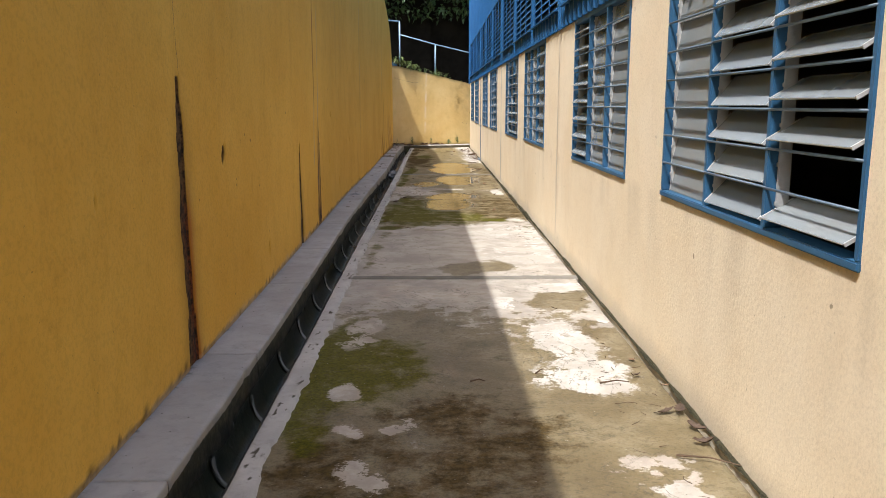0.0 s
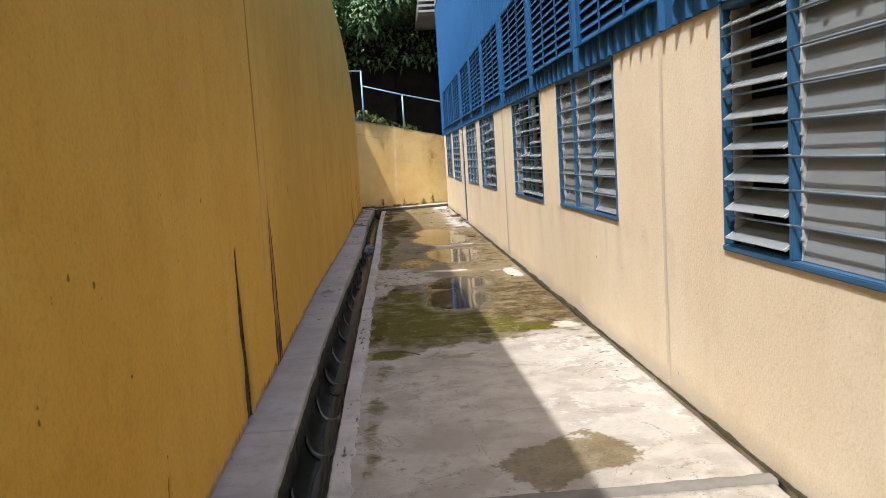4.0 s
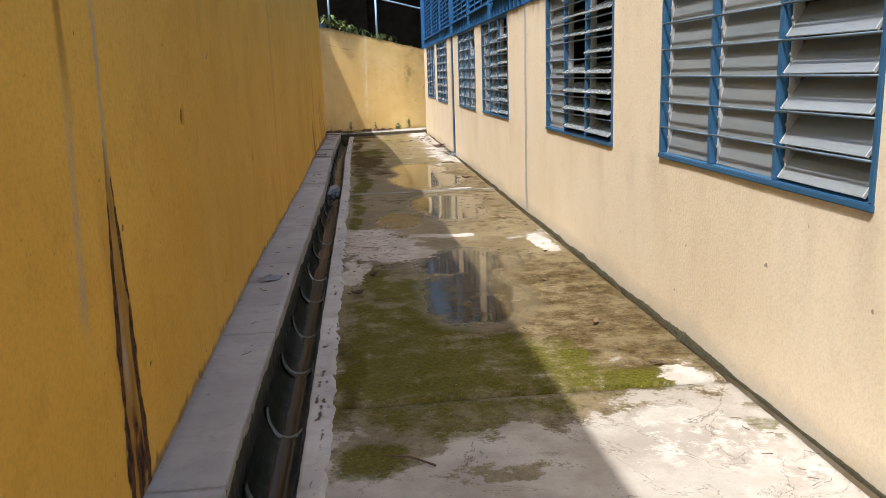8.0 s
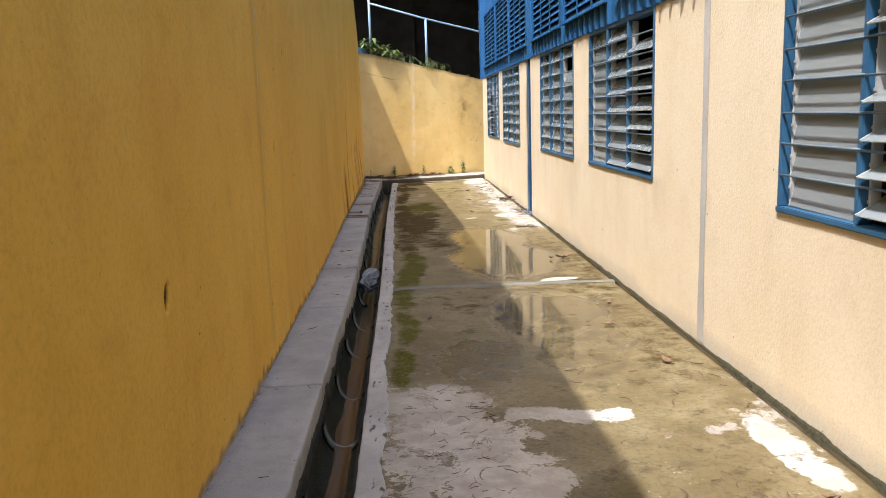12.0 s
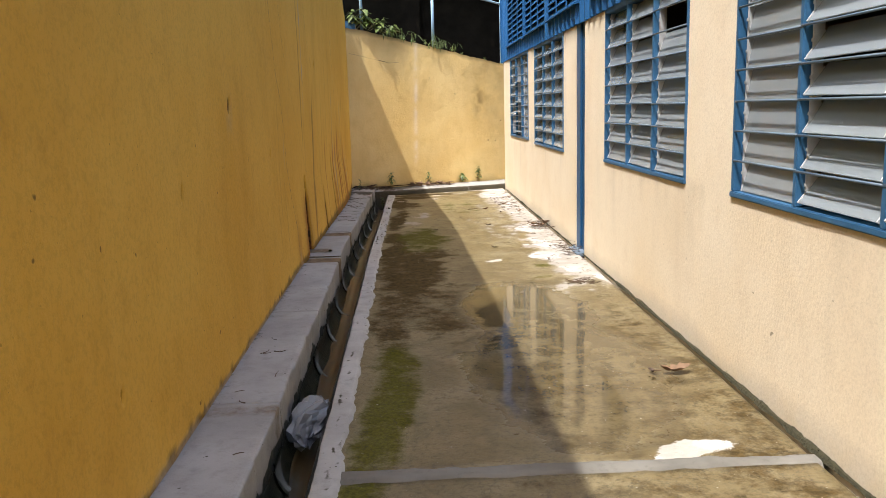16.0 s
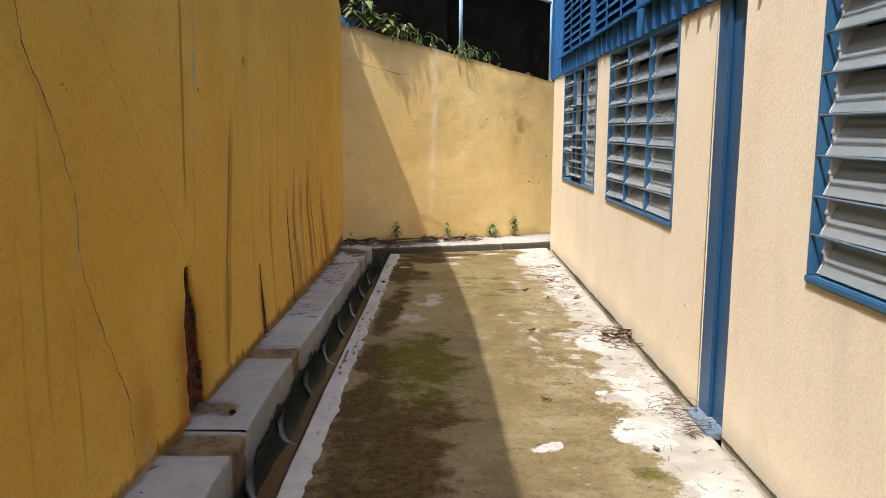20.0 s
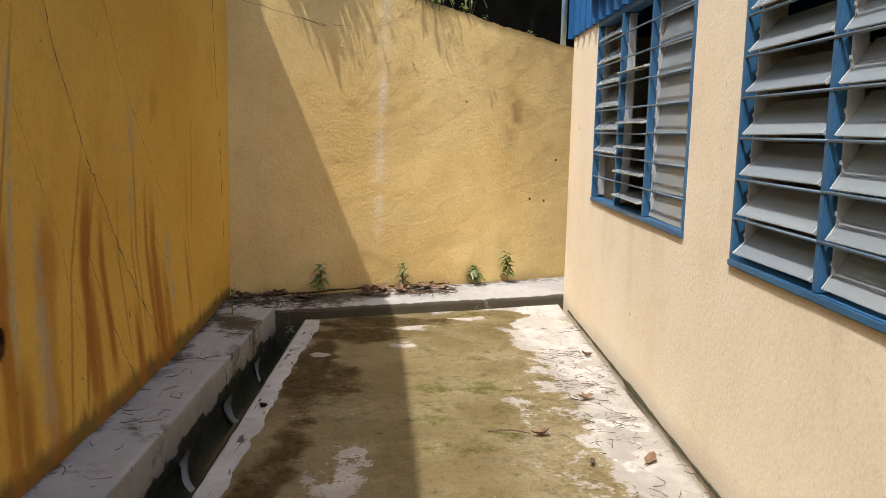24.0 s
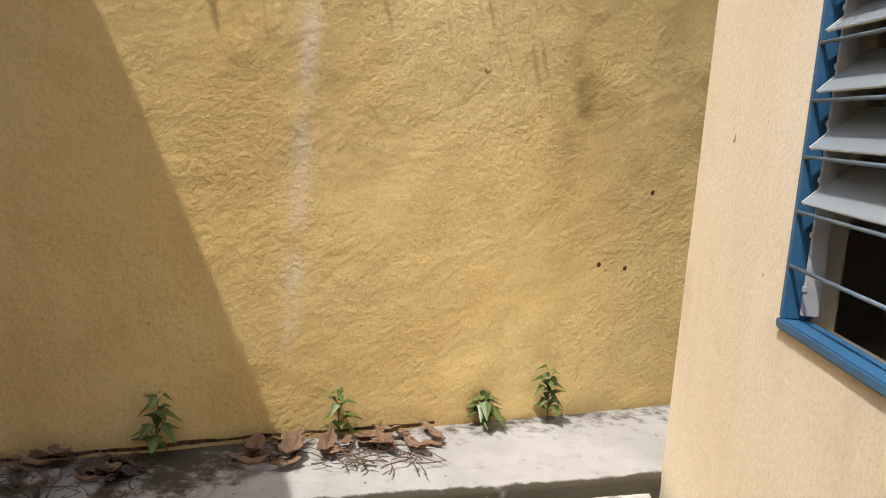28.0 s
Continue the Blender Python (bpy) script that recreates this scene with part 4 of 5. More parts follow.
# ---- the end wall ----
a_s = np.concatenate([np.linspace(-0.02, 3.05, 560), np.linspace(3.07, 4.2, 20)])
ts = np.linspace(0, 1, 470)
t, a = np.meshgrid(ts, a_s, indexing="ij")
px = END_A.x + END_WAY.x * a
lip = end_top(px) + 0.03 * (fractal(a, a * 0, 3, 51) - 0.5) + 0.02 * (fractal(a, a * 0, 14, 52) - 0.5)
z = -0.3 + (lip + 0.3) * t
out = 0.030 * (fractal(a, z, 1.6, 53) - 0.5) + 0.005 * (fractal(a, z, 9, 54, 2) - 0.5) + 0.0011 * np.clip((fractal(0.87 * a + 0.5 * z, 0.87 * z - 0.5 * a, 26, 55, 4) - 0.50) * 3.0, 0, 1) * (0.2 + 1.1 * fractal(a, z, 2.2, 64))
stain = 0.75 * np.exp(-((a - 2.50 - 0.05 * (fractal(z, z * 0, 3, 56) - 0.5)) / 0.13) ** 2) * np.exp(-((z - 1.55) / 0.32) ** 2) * np.clip(2.2 * fractal(a, z, 9, 62) - 0.5, 0, 1)
stain = np.maximum(stain, 0.5 * np.exp(-((a - 2.75) / 0.38) ** 2) * np.clip((z - 0.5) / 1.4, 0, 1) * np.clip(2 * fractal(a, z, 5, 63) - 0.4, 0, 1))
stain = np.maximum(stain, 0.85 * np.clip(1 - (lip - z) / (0.03 + 0.10 * fractal(a, a * 0, 4, 57)), 0, 1))
stain = np.maximum(stain, 0.45 * np.clip(1 - (z - 0.09) / (0.22 * fractal(a, a * 0, 3, 58)), 0, 1))
bare = 0.6 * np.exp(-((a - 1.235 - 0.03 * (z - 1)) / 0.04) ** 2) * np.clip((z - 0.3) / 0.3, 0, 1) * (0.4 + 0.8 * fractal(a, z, 4, 59))
slot = np.clip(1 - np.abs(z - 0.105 - 0.02 * fractal(a, a * 0, 9, 60)) / (0.004 + 0.016 * fractal(a, a * 0, 8, 61)), 0, 1) * (a < 1.9)
for ca, cz in ((2.69, 0.84), (2.84, 0.82), (2.96, 1.19)):
    slot = np.maximum(slot, np.clip((1.3 - np.hypot((a - ca) / 0.009, (z - cz) / 0.010)) * 3, 0, 1))
xs, ys = px + END_OUT.x * out, END_A.y + END_WAY.y * a + END_OUT.y * out
wall_north = tagged(part("wall_north", sheet("wall_north", xs, ys, z, GOLD, {"stain": stain, "bare": bare, "slot": slot}, flip=False), GOLD), "rough yellow-rendered retaining wall closing the yard", "wall", kind="structure")
core = bmesh.new()
rows = []
for aa in np.linspace(-0.1, 4.3, 40):
    p = END_A + END_WAY * aa
    h = float(end_top(p.x)) - 0.004
    rows.append([core.verts.new((p.x - END_OUT.x * d, p.y - END_OUT.y * d, hh)) for d, hh in ((0.05, -0.3), (0.03, h), (0.30, h), (0.30, -0.3))])
for p, q in zip(rows, rows[1:]):
    for j in range(4):
        core.faces.new((p[j], q[j], q[(j + 1) % 4], p[(j + 1) % 4]))
core.faces.new(rows[0]), core.faces.new(rows[-1][::-1])
part("wall_body", core, GOLD, wall_north)
crack([(0.05, 2.38), (0.3, 2.33), (0.62, 2.27), (0.75, 2.22), (1.0, 2.25)], 0.006, wall_north, on_end)
crack([(0.6, 2.265), (0.8, 2.225)], 0.012, wall_north, on_end)

# ---- the classroom block ----
wall_east = tagged(new("wall_east"), "cream roughcast classroom wall with grey filler seams", "wall", kind="structure")


def wall_panel(y0, y1, z0, z1, x0=X_WALL, x1=X_WALL + 0.15):
    """A stretch of roughcast wall, gently uneven, with stains under sills and at the foot."""
    n, m = max(2, int((y1 - y0) / 0.06)), max(2, int((z1 - z0) / 0.06))
    t, v = np.meshgrid(np.linspace(z0, z1, m), np.linspace(y0, y1, n), indexing="ij")
    x = x0 + 0.006 * (fractal(v, t, 2, 71) - 0.5)
    foot = np.clip(1 - t / (0.05 + 0.16 * fractal(v, v * 0, 1.5, 72)), 0, 1)
    drip = 0.22 * np.clip((fractal(v, t * 0.15, 6, 73) - 0.55) * 4, 0, 1) * (t < 0.985) * np.clip(1 - (0.985 - t) / 0.7, 0, 1)
    under = 0.4 * np.clip((fractal(v, v * 0, 9, 74) - 0.5) * 4, 0, 1) * np.clip(1 - (HEAD - t) / 0.15, 0, 1)
    at = {"stain": np.maximum(np.maximum(0.5 * foot, drip), under), "bare": np.interp(v, [6, 8, 15, 18], [0.5, 0.95, 0.8, 0.5]) * foot}
    ob = part("wall_panel", sheet("wall_panel", x, v, t, CREAM, at), CREAM, wall_east)
    part("wall_back", box(x0 + 0.012, x1, y0, y1, z0, z1), CREAM, ob)


gaps = [Y_BACK - 1.0] + [y for w in WINDOWS for y in w] + [Y_END]
COLUMN = (21.58, 21.99)
for y0, y1 in zip(gaps[0::2], gaps[1::2]):
    if y0 < COLUMN[0] < y1:
        wall_panel(y0, COLUMN[0], -0.3, HEAD), wall_panel(COLUMN[1], y1, -0.3, HEAD)
    else:
        wall_panel(y0, y1, -0.3, HEAD)
for (y0, y1), sill in zip(WINDOWS, SILLS):
    wall_panel(y0, y1, -0.3, sill)
# reveals of the openings, return at the far corner
for w, sill in zip(WINDOWS, SILLS):
    for y in w:
        part("reveal", box(X_WALL + 0.004, X_WALL + 0.15, y - 0.004, y + 0.004, sill, HEAD), CREAM, wall_east)
part("wall_return", box(X_WALL + 0.005, 8.0, Y_END - 0.15, Y_END, -0.3, HEAD), CREAM, wall_east)
# grey filler strips over the chases
for y, w, fill in ((8.09, 0.026, SEAM), (15.04, 0.045, CHASE)):
    t, v = np.meshgrid(np.linspace(0.02, HEAD, 60), np.linspace(-1, 1, 5), indexing="ij")
    x = X_WALL + 0.006 * (fractal(y + w * v, t, 2, 71) - 0.5) - 0.0035
    part("filler_strip", sheet("filler_strip", x, y + w * v * (0.8 + 0.4 * fractal(t, t * 0, 4, 82)), t, fill), fill, wall_east, "grey filler seam over a chase")
# mossy crust where the wall meets the floor
crust = bmesh.new()
prev = None
for y in np.arange(Y_BACK, 27.95, 0.012):
    f = float(fractal(np.array([y]), np.array([0.0]), 1.1, 91)[0])
    g = float(fractal(np.array([y]), np.array([3.0]), 5.0, 92)[0])
    thick = (0.3 + 1.2 * max(0.0, f - 0.30) + np.interp(y, [2, 3, 6.5, 7.5, 10, 10.5, 13, 15, 20, 21], [0.35, 0.45, 0.4, 0.1, 0.1, 0.75, 0.65, 0.5, 0.4, 0.0])) * max(0.25, 1.3 * g) * 0.46
    ring = [crust.verts.new((X_WALL - 0.048 * thick * random.uniform(0.8, 1.2) - 0.004, y, -0.004)), crust.verts.new((X_WALL - 0.024 * thick * random.uniform(0.8, 1.2) - 0.004, y, 0.030 * thick * random.uniform(0.75, 1.2))), crust.verts.new((X_WALL - 0.002, y, 0.046 * thick * random.uniform(0.8, 1.15)))]
    if prev:
        for q in (0, 1):
            crust.faces.new((prev[q], ring[q], ring[q + 1], prev[q + 1]))
    prev = ring
    for _ in range(4):
        s = random.uniform(0.0015, 0.0042) * (0.4 + thick)
        m = Matrix.LocRotScale((X_WALL - abs(random.gauss(0, 0.034)) * thick - 0.004, y, abs(random.gauss(0, 0.024)) * thick), Euler((random.random() * 6, random.random() * 6, random.random() * 6)), (s, s * 1.6, s * 0.8))
        vs = [crust.verts.new(m @ Vector(c)) for c in ((1, 0, -0.5), (-0.6, 0.9, -0.5), (-0.6, -0.9, -0.5), (0, 0, 1))]
        for w in ((0, 1, 2), (0, 3, 1), (1, 3, 2), (2, 3, 0)):
            crust.faces.new([vs[j] for j in w])
tagged(part("moss_crust", crust, MOSS), "dark mossy crust along the foot of the wall", "moss", kind="stuff")

# the blue steel column in its recess
column = tagged(new("steel_column"), "blue-painted steel column in a recess of the cream wall", "column", kind="structure")
part("column_web", box(X_WALL + 0.030, X_WALL + 0.095, COLUMN[0] + 0.004, COLUMN[1] - 0.004, -0.02, HEAD + 0.05), PILLAR, column)
part("column_flange", box(X_WALL + 0.008, X_WALL + 0.030, COLUMN[1] - 0.170, COLUMN[1] - 0.004, -0.02, HEAD + 0.05, 0.005), PILLAR, column)
part("base_plate", box(X_WALL - 0.075, X_WALL + 0.05, COLUMN[0] + 0.01, COLUMN[1] - 0.01, -0.02, 0.016, 0.004), PLATE, column, "scuffed pale blue base plate")
for y in (COLUMN[0] + 0.09, COLUMN[1] - 0.09):
    bolt = bmesh.new()
    bmesh.ops.create_cone(bolt, cap_ends=True, segments=6, radius1=0.013, radius2=0.013, depth=0.016, matrix=Matrix.Translation((X_WALL - 0.035, y, 0.022)))
    bmesh.ops.create_cone(bolt, cap_ends=True, segments=10, radius1=0.007, radius2=0.006, depth=0.03, matrix=Matrix.Translation((X_WALL - 0.035, y, 0.036)))
    part("anchor_bolt", bolt, PLATE, column)
for y in COLUMN:
    part("recess_side", box(X_WALL + 0.004, X_WALL + 0.10, y - 0.003, y + 0.003, -0.02, HEAD), CREAM, column)


# ---- louvred windows ----
BLADES, BAY = 8, 0.625


def blade_mesh(length):
    """A pane of dusty glass; the lit gleam of its edges is painted pale."""
    me = mesh_of(box(-0.003, 0.003, -length / 2, length / 2, -0.081, 0.081, 0.0012), "louvre_blade", GLASS)
    me.materials.append(GLASS_EDGE)
    for f in me.polygons:
        f.material_index = 0 if abs(f.normal.x) > 0.9 else 1
    return me


def clip_mesh(length):
    bm = bmesh.new()
    for s in (-1, 1):
        y = s * (length / 2 + 0.004)
        box(-0.006, 0.006, y - 0.0035, y + 0.0035, -0.081, 0.060, 0, bm)
    return mesh_of(bm, "blade_clip", ALU)


BLADE, CLIP = blade_mesh(BAY - 0.05), clip_mesh(BAY - 0.05)
BARM = mesh_of(tube([(0, -BAY / 2 - 0.02, 0), (0, BAY / 2 + 0.02, 0)], 0.0055, 8), "security_bar", BAR, True)


def rail_mesh(height, pitch):
    bm = box(-0.026, 0.02, -0.007, 0.007, 0, height, 0.002)
    for i in range(BLADES):
        z = pitch * (i + 0.5)
        box(-0.030, -0.020, -0.009, 0.009, z - 0.008, z + 0.008, 0.002, bm)
    return mesh_of(bm, "louvre_rail", ALU)


def window(n, y0, y1, sill, tilts, missing, label):
    """Three bays of glass louvres in a blue steel frame; bays run from the near end."""
    top = tagged(new(f"window_{n}"), label, "window", kind="structure")
    xf, xb = X_WALL - 0.008, X_WALL + 0.075
    z0 = sill + 0.038
    pitch = (HEAD - 0.012 - z0) / BLADES
    fr = bmesh.new()
    box(xf, xb, y0 + 0.002, y0 + 0.030, sill + 0.030, HEAD, 0.004, fr)
    box(xf, xb, y1 - 0.030, y1 - 0.002, sill + 0.030, HEAD, 0.004, fr)
    box(xf + 0.002, xb, y0 + 0.030, y1 - 0.030, HEAD - 0.035, HEAD, 0.004, fr)
    part("window_frame", fr, FRAME, top)
    part("window_sill", box(xf - 0.005, xb, y0 - 0.003, y1 + 0.003, sill, sill + 0.030, 0.005), FRAME, top)
    rail_me = rail_mesh(HEAD - sill - 0.09, pitch)
    bay = (y1 - y0 - 0.060) / 3
    for i in (1, 2):
        y = y0 + 0.030 + bay * i
        part("mullion", box(xf, xb - 0.01, y - 0.017, y + 0.017, sill + 0.030, HEAD - 0.035, 0.004), FRAME, top)
    for b in range(3):
        yc = y0 + 0.030 + bay * (b + 0.5)
        stretch = (bay - 0.042) / (BAY - 0.018)
        for s in (-1, 1):
            rail = part("louvre_rail", rail_me, ALU, top)
            rail.location = (X_WALL + 0.052, yc + s * (bay / 2 - 0.031), sill + 0.05)
        for i in range(BLADES):
            z = z0 + pitch * (i + 0.5)
            if 0 < i:
                bar = part("security_bar", BARM, BAR, top)
                bar.location = (X_WALL - 0.006, yc, z0 + pitch * i - 0.004 + random.uniform(-0.003, 0.003))
                bar.scale.y = stretch
            if (b, i) in missing:
                continue
            tilt = tilts[b] + random.uniform(-2.5, 2.5)
            blade = part("louvre_blade", BLADE, GLASS, top)
            blade.rotation_euler = (radians(random.uniform(-0.7, 0.7)), radians(tilt), 0)
            blade.location = (X_WALL + 0.045, yc, z)
            blade.scale.y = stretch
            part("blade_clip", CLIP, ALU, blade)
    return top


STATES = [((58, 40, 10), {(0, 1)}, "near bay wide open with one blade missing"),
          ((10, 12, 56), set(), "one bay open, two nearly closed"),
          ((34, 12, 12), set(), "one bay ajar, two nearly closed"),
          ((60, 62, 14), {(1, 4), (0, 7)}, "two bays open with a blade missing"),
          ((52, 34, 12), {(0, 7)}, "one bay open and one ajar"),
          ((20, 24, 26), {(0, 6)}, "top blade missing, the rest nearly closed"),
          ((30, 34, 44), set(), "all three bays ajar"),
          ((12, 78, 46), {(1, 7), (1, 6), (1, 4), (2, 0), (2, 1)}, "flat open blades and several missing")]
for n, ((y0, y1), sill, (tilts, missing, words)) in enumerate(zip(WINDOWS, SILLS, STATES), 1):
    window(n, y0, y1, sill, tilts, missing, f"blue steel louvre window with grey glass, {words}")

# ---- blue sheet cladding and its vents ----
cladding = tagged(new("cladding"), "blue ribbed steel sheet over the cream wall", "cladding", kind="structure")
RIB, XS = 0.22, X_WALL - 0.012


def ribbed(y0, y1, z0, z1):
    """Ribbed sheet between two heights; narrow ribs stand proud every 22 cm."""
    ks = range(math.floor((y0 - 7.32) / RIB) - 1, math.ceil((y1 - 7.32) / RIB) + 2)
    prof = [(y0, XS)]
    for k in ks:
        c = 7.32 + RIB * k
        for dy, dx in ((-0.034, 0), (-0.014, -0.030), (0.014, -0.030), (0.034, 0)):
            if y0 < c + dy < y1:
                prof.append((c + dy, XS + dx))
    prof.append((y1, XS))
    bm = bmesh.new()
    lo = [bm.verts.new((x, y, z0)) for y, x in prof]
    hi = [bm.verts.new((x, y, z1)) for y, x in prof]
    for i in range(len(prof) - 1):
        bm.faces.new((lo[i], hi[i], hi[i + 1], lo[i + 1]))
    part("ribbed_sheet", bm, BLUE, cladding)


VENTS = [(1.35, 3.28), (3.50, 5.42), (5.64, 7.70), (8.06, 10.0), (10.28, 12.24), (12.52, 14.5), (14.96, 16.94), (17.22, 19.1), (19.34, 21.2), (21.78, 23.50), (23.66, 25.36), (25.52, 27.38)]
V0, V1, TOP = 2.40, 3.44, 6.1
ribbed(Y_BACK - 1.0, Y_END, HEAD - 0.004, V0)
ribbed(Y_BACK - 1.0, Y_END, V1, TOP)
for y0, y1 in zip([Y_BACK - 1.0] + [v[1] for v in VENTS], [v[0] for v in VENTS] + [Y_END]):
    ribbed(y0, y1, V0, V1)
part("corner_flashing", box(XS - 0.038, XS + 0.10, Y_END, Y_END + 0.012, HEAD - 0.01, TOP), BLUE, cladding)
part("gable_sheet", box(XS + 0.10, 8.0, Y_END - 0.05, Y_END + 0.01, HEAD, TOP + 1.2), BLUE, cladding)
part("inner_board", box(X_WALL + 0.02, X_WALL + 0.12, Y_BACK - 1.0, Y_END - 0.2, HEAD + 0.01, V0 - 0.005), ROOM, cladding)
part("inner_board", box(X_WALL + 0.02, X_WALL + 0.12, Y_BACK - 1.0, Y_END - 0.2, V1 + 0.005, TOP), ROOM, cladding)


def vent(y0, y1):
    top = tagged(new("louvre_vent"), "blue steel louvre vent set in ribbed sheet", "vent", group="vents along the classroom")
    top.location = (XS, y0, V0)
    w, h = y1 - y0, V1 - V0
    fr = bmesh.new()
    box(-0.022, 0.05, 0, 0.035, 0, h, 0.003, fr)
    box(-0.022, 0.05, w - 0.035, w, 0, h, 0.003, fr)
    box(-0.022, 0.05, 0.035, w - 0.035, h - 0.03, h, 0.003, fr)
    part("vent_frame", fr, BLUE, top)
    sill = bmesh.new()
    vs = [sill.verts.new(c) for c in ((0.02, -0.01, 0.02), (-0.062, -0.01, -0.012), (-0.062, -0.01, -0.026), (0.02, -0.01, -0.01), (0.02, w + 0.01, 0.02), (-0.062, w + 0.01, -0.012), (-0.062, w + 0.01, -0.026), (0.02, w + 0.01, -0.01))]
    for f in ((0, 1, 5, 4), (1, 2, 6, 5), (2, 3, 7, 6), (3, 0, 4, 7), (0, 3, 2, 1), (4, 5, 6, 7)):
        sill.faces.new([vs[i] for i in f])
    part("vent_sill", sill, BLUE, top, "sloping sheet flashing")
    for i in (1, 2):
        part("vent_bar", box(-0.020, -0.008, w * i / 3 - 0.011, w * i / 3 + 0.011, 0.01, h - 0.03), BLUE, top)
    n = 13
    bm = box(-0.0035, 0.0035, -(w - 0.075) / 2, (w - 0.075) / 2, -0.054, 0.054)
    me = mesh_of(bm, "vent_slat", BLUE)
    for i in range(n):
        slat = part("vent_slat", me, BLUE, top)
        slat.location = (0.016, w / 2, 0.055 + (h - 0.10) * i / (n - 1))
        slat.rotation_euler = (0, radians(30), 0)


for y0, y1 in VENTS:
    vent(y0, y1)

# the room behind: floor, far wall, ceiling, partitions
room = tagged(new("classroom"), "dim empty classroom behind the louvres", "room", kind="structure")
part("room_floor", box(X_WALL + 0.15, 8.0, Y_BACK - 1, Y_END - 0.15, 0.0, 0.10), ROOM, room)
part("room_wall", box(7.9, 8.05, Y_BACK - 1, Y_END, 0.1, TOP), ROOM, room)
part("room_ceiling", box(X_WALL + 0.12, 8.0, Y_BACK - 1, Y_END, 3.9, 4.0), ROOM, room)
for y in (Y_BACK - 1, 8.1, 15.0, 21.7):
    part("partition", box(X_WALL + 0.16, 7.9, y + 0.02, y + 0.12, 0.1, 3.9), ROOM, room)
roof = tagged(part("roof", box(X_WALL - 0.05, 8.6, Y_BACK - 1.2, Y_END + 0.05, TOP, TOP + 0.12), ROOF), "grey sheet roof of the classroom block", "roof", kind="structure")
# the yard closes behind the walker
tagged(part("wall_south", box(-1.45, 1.5, Y_BACK - 1.0, Y_BACK - 0.8, -0.3, 2.6), CREAM), "plain cream wall closing the yard", "wall", kind="structure")


# ---- beyond the end wall ----
u, v = np.meshgrid(np.linspace(-9, 9, 50), np.linspace(0, 34, 60), indexing="ij")
yy = 27.75 + (np.clip(u, -2.2, 3.4) + 1.47) * 0.44 + 0.18 + v
zz = 2.42 - 0.21 * np.clip(u, -2.5, 3.0) + 0.04 * v + 0.14 * (fractal(u, v, 0.8, 101) - 0.5)
terrace = tagged(part("terrace", sheet("terrace", u, yy, zz, SOIL), SOIL), "dark shaded soil bank above the end wall", "ground", kind="structure")
# the wall's blackness is shade painted into its stone colour
bank = tagged(new("bank_wall"), "stone wall with its deep shade painted near-black", "wall", kind="structure")
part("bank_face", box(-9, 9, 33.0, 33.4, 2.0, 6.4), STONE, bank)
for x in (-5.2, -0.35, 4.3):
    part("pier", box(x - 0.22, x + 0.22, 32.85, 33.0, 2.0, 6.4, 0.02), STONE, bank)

railing = tagged(new("railing"), "pale blue pipe railing above the end wall", "railing")
P = [Vector((-1.2, 27.98, 2.68)), Vector((0.02, 28.52, 2.45)), Vector((1.29, 29.08, 2.15))]
for p, h in zip(P, (4.28, 3.55, 3.75)):
    part("post", tube([p, (p.x, p.y, h)], 0.026, 12), RAILING, railing, smooth=True)
part("rail", tube([(P[0].x, P[0].y, 3.84), (P[1].x, P[1].y, 3.55), (P[2].x, P[2].y, 3.29), (2.6, 29.65, 3.0)], 0.02, 12), RAILING, railing, smooth=True)
part("rail", tube([(P[0].x, P[0].y, 4.28), (-3.2, 27.1, 4.32)], 0.022, 12), RAILING, railing, smooth=True)
trough = tagged(part("planter_trough", box(-1.72, -1.30, 27.80, 28.0, 2.77, 2.92, 0.012), FRAME), "small blue painted planter trough on the wall top", "planter")


# ---- plants ----
def leaf(bm, at, way, size, up=0.3, wide=0.5):
    """One bent leaf: four triangles along way."""
    way = Vector(way).normalized()
    side = way.cross(Vector((0, 0, 1)))
    side = side.normalized() if side.length > 0.01 else Vector((1, 0, 0))
    nrm = side.cross(way)
    a, t = Vector(at), Vector(at) + way * size
    m = a + way * size * 0.45 + nrm * size * up * 0.35
    t = t - Vector((0, 0, size * up * 0.5))
    l, r = m + side * size * wide * 0.5, m - side * size * wide * 0.5
    vs = [bm.verts.new(p) for p in (a, l, t, r, m + nrm * size * 0.05)]
    for f in ((0, 4, 1), (1, 4, 2), (2, 4, 3), (3, 4, 0)):
        bm.faces.new([vs[i] for i in f])


def weed(at, height, leaves, size, label, wall=True):
    top = tagged(new("weed"), label, "weed")
    top.location = at
    lean = Vector((random.uniform(-0.2, 0.2), random.uniform(-0.45, -0.15), 1)).normalized()
    stem = tube([(0, 0, -0.01), lean * height * 0.5, lean * height * 0.9 + Vector((0.02, 0, 0))], 0.004, 5, None, 0.4)
    part("stem", stem, WEED, top)
    bm = bmesh.new()
    for i in range(leaves):
        q = 0.15 + 0.85 * i / leaves
        ang = i * 2.4 + random.uniform(-0.4, 0.4)
        leaf(bm, lean * height * q, (math.cos(ang), math.sin(ang) * 0.7 - 0.3, random.uniform(0.1, 0.6)), size * random.uniform(0.8, 1.4) * (1.15 - 0.45 * q), random.uniform(0.3, 0.9))
    part("foliage", bm, WEED, top)
    return top


def foot_at(x, d=0.03):
    a = (x - END_A.x) / END_WAY.x
    p = END_A + END_WAY * a + END_OUT * d
    return (p.x, p.y, 0.092)


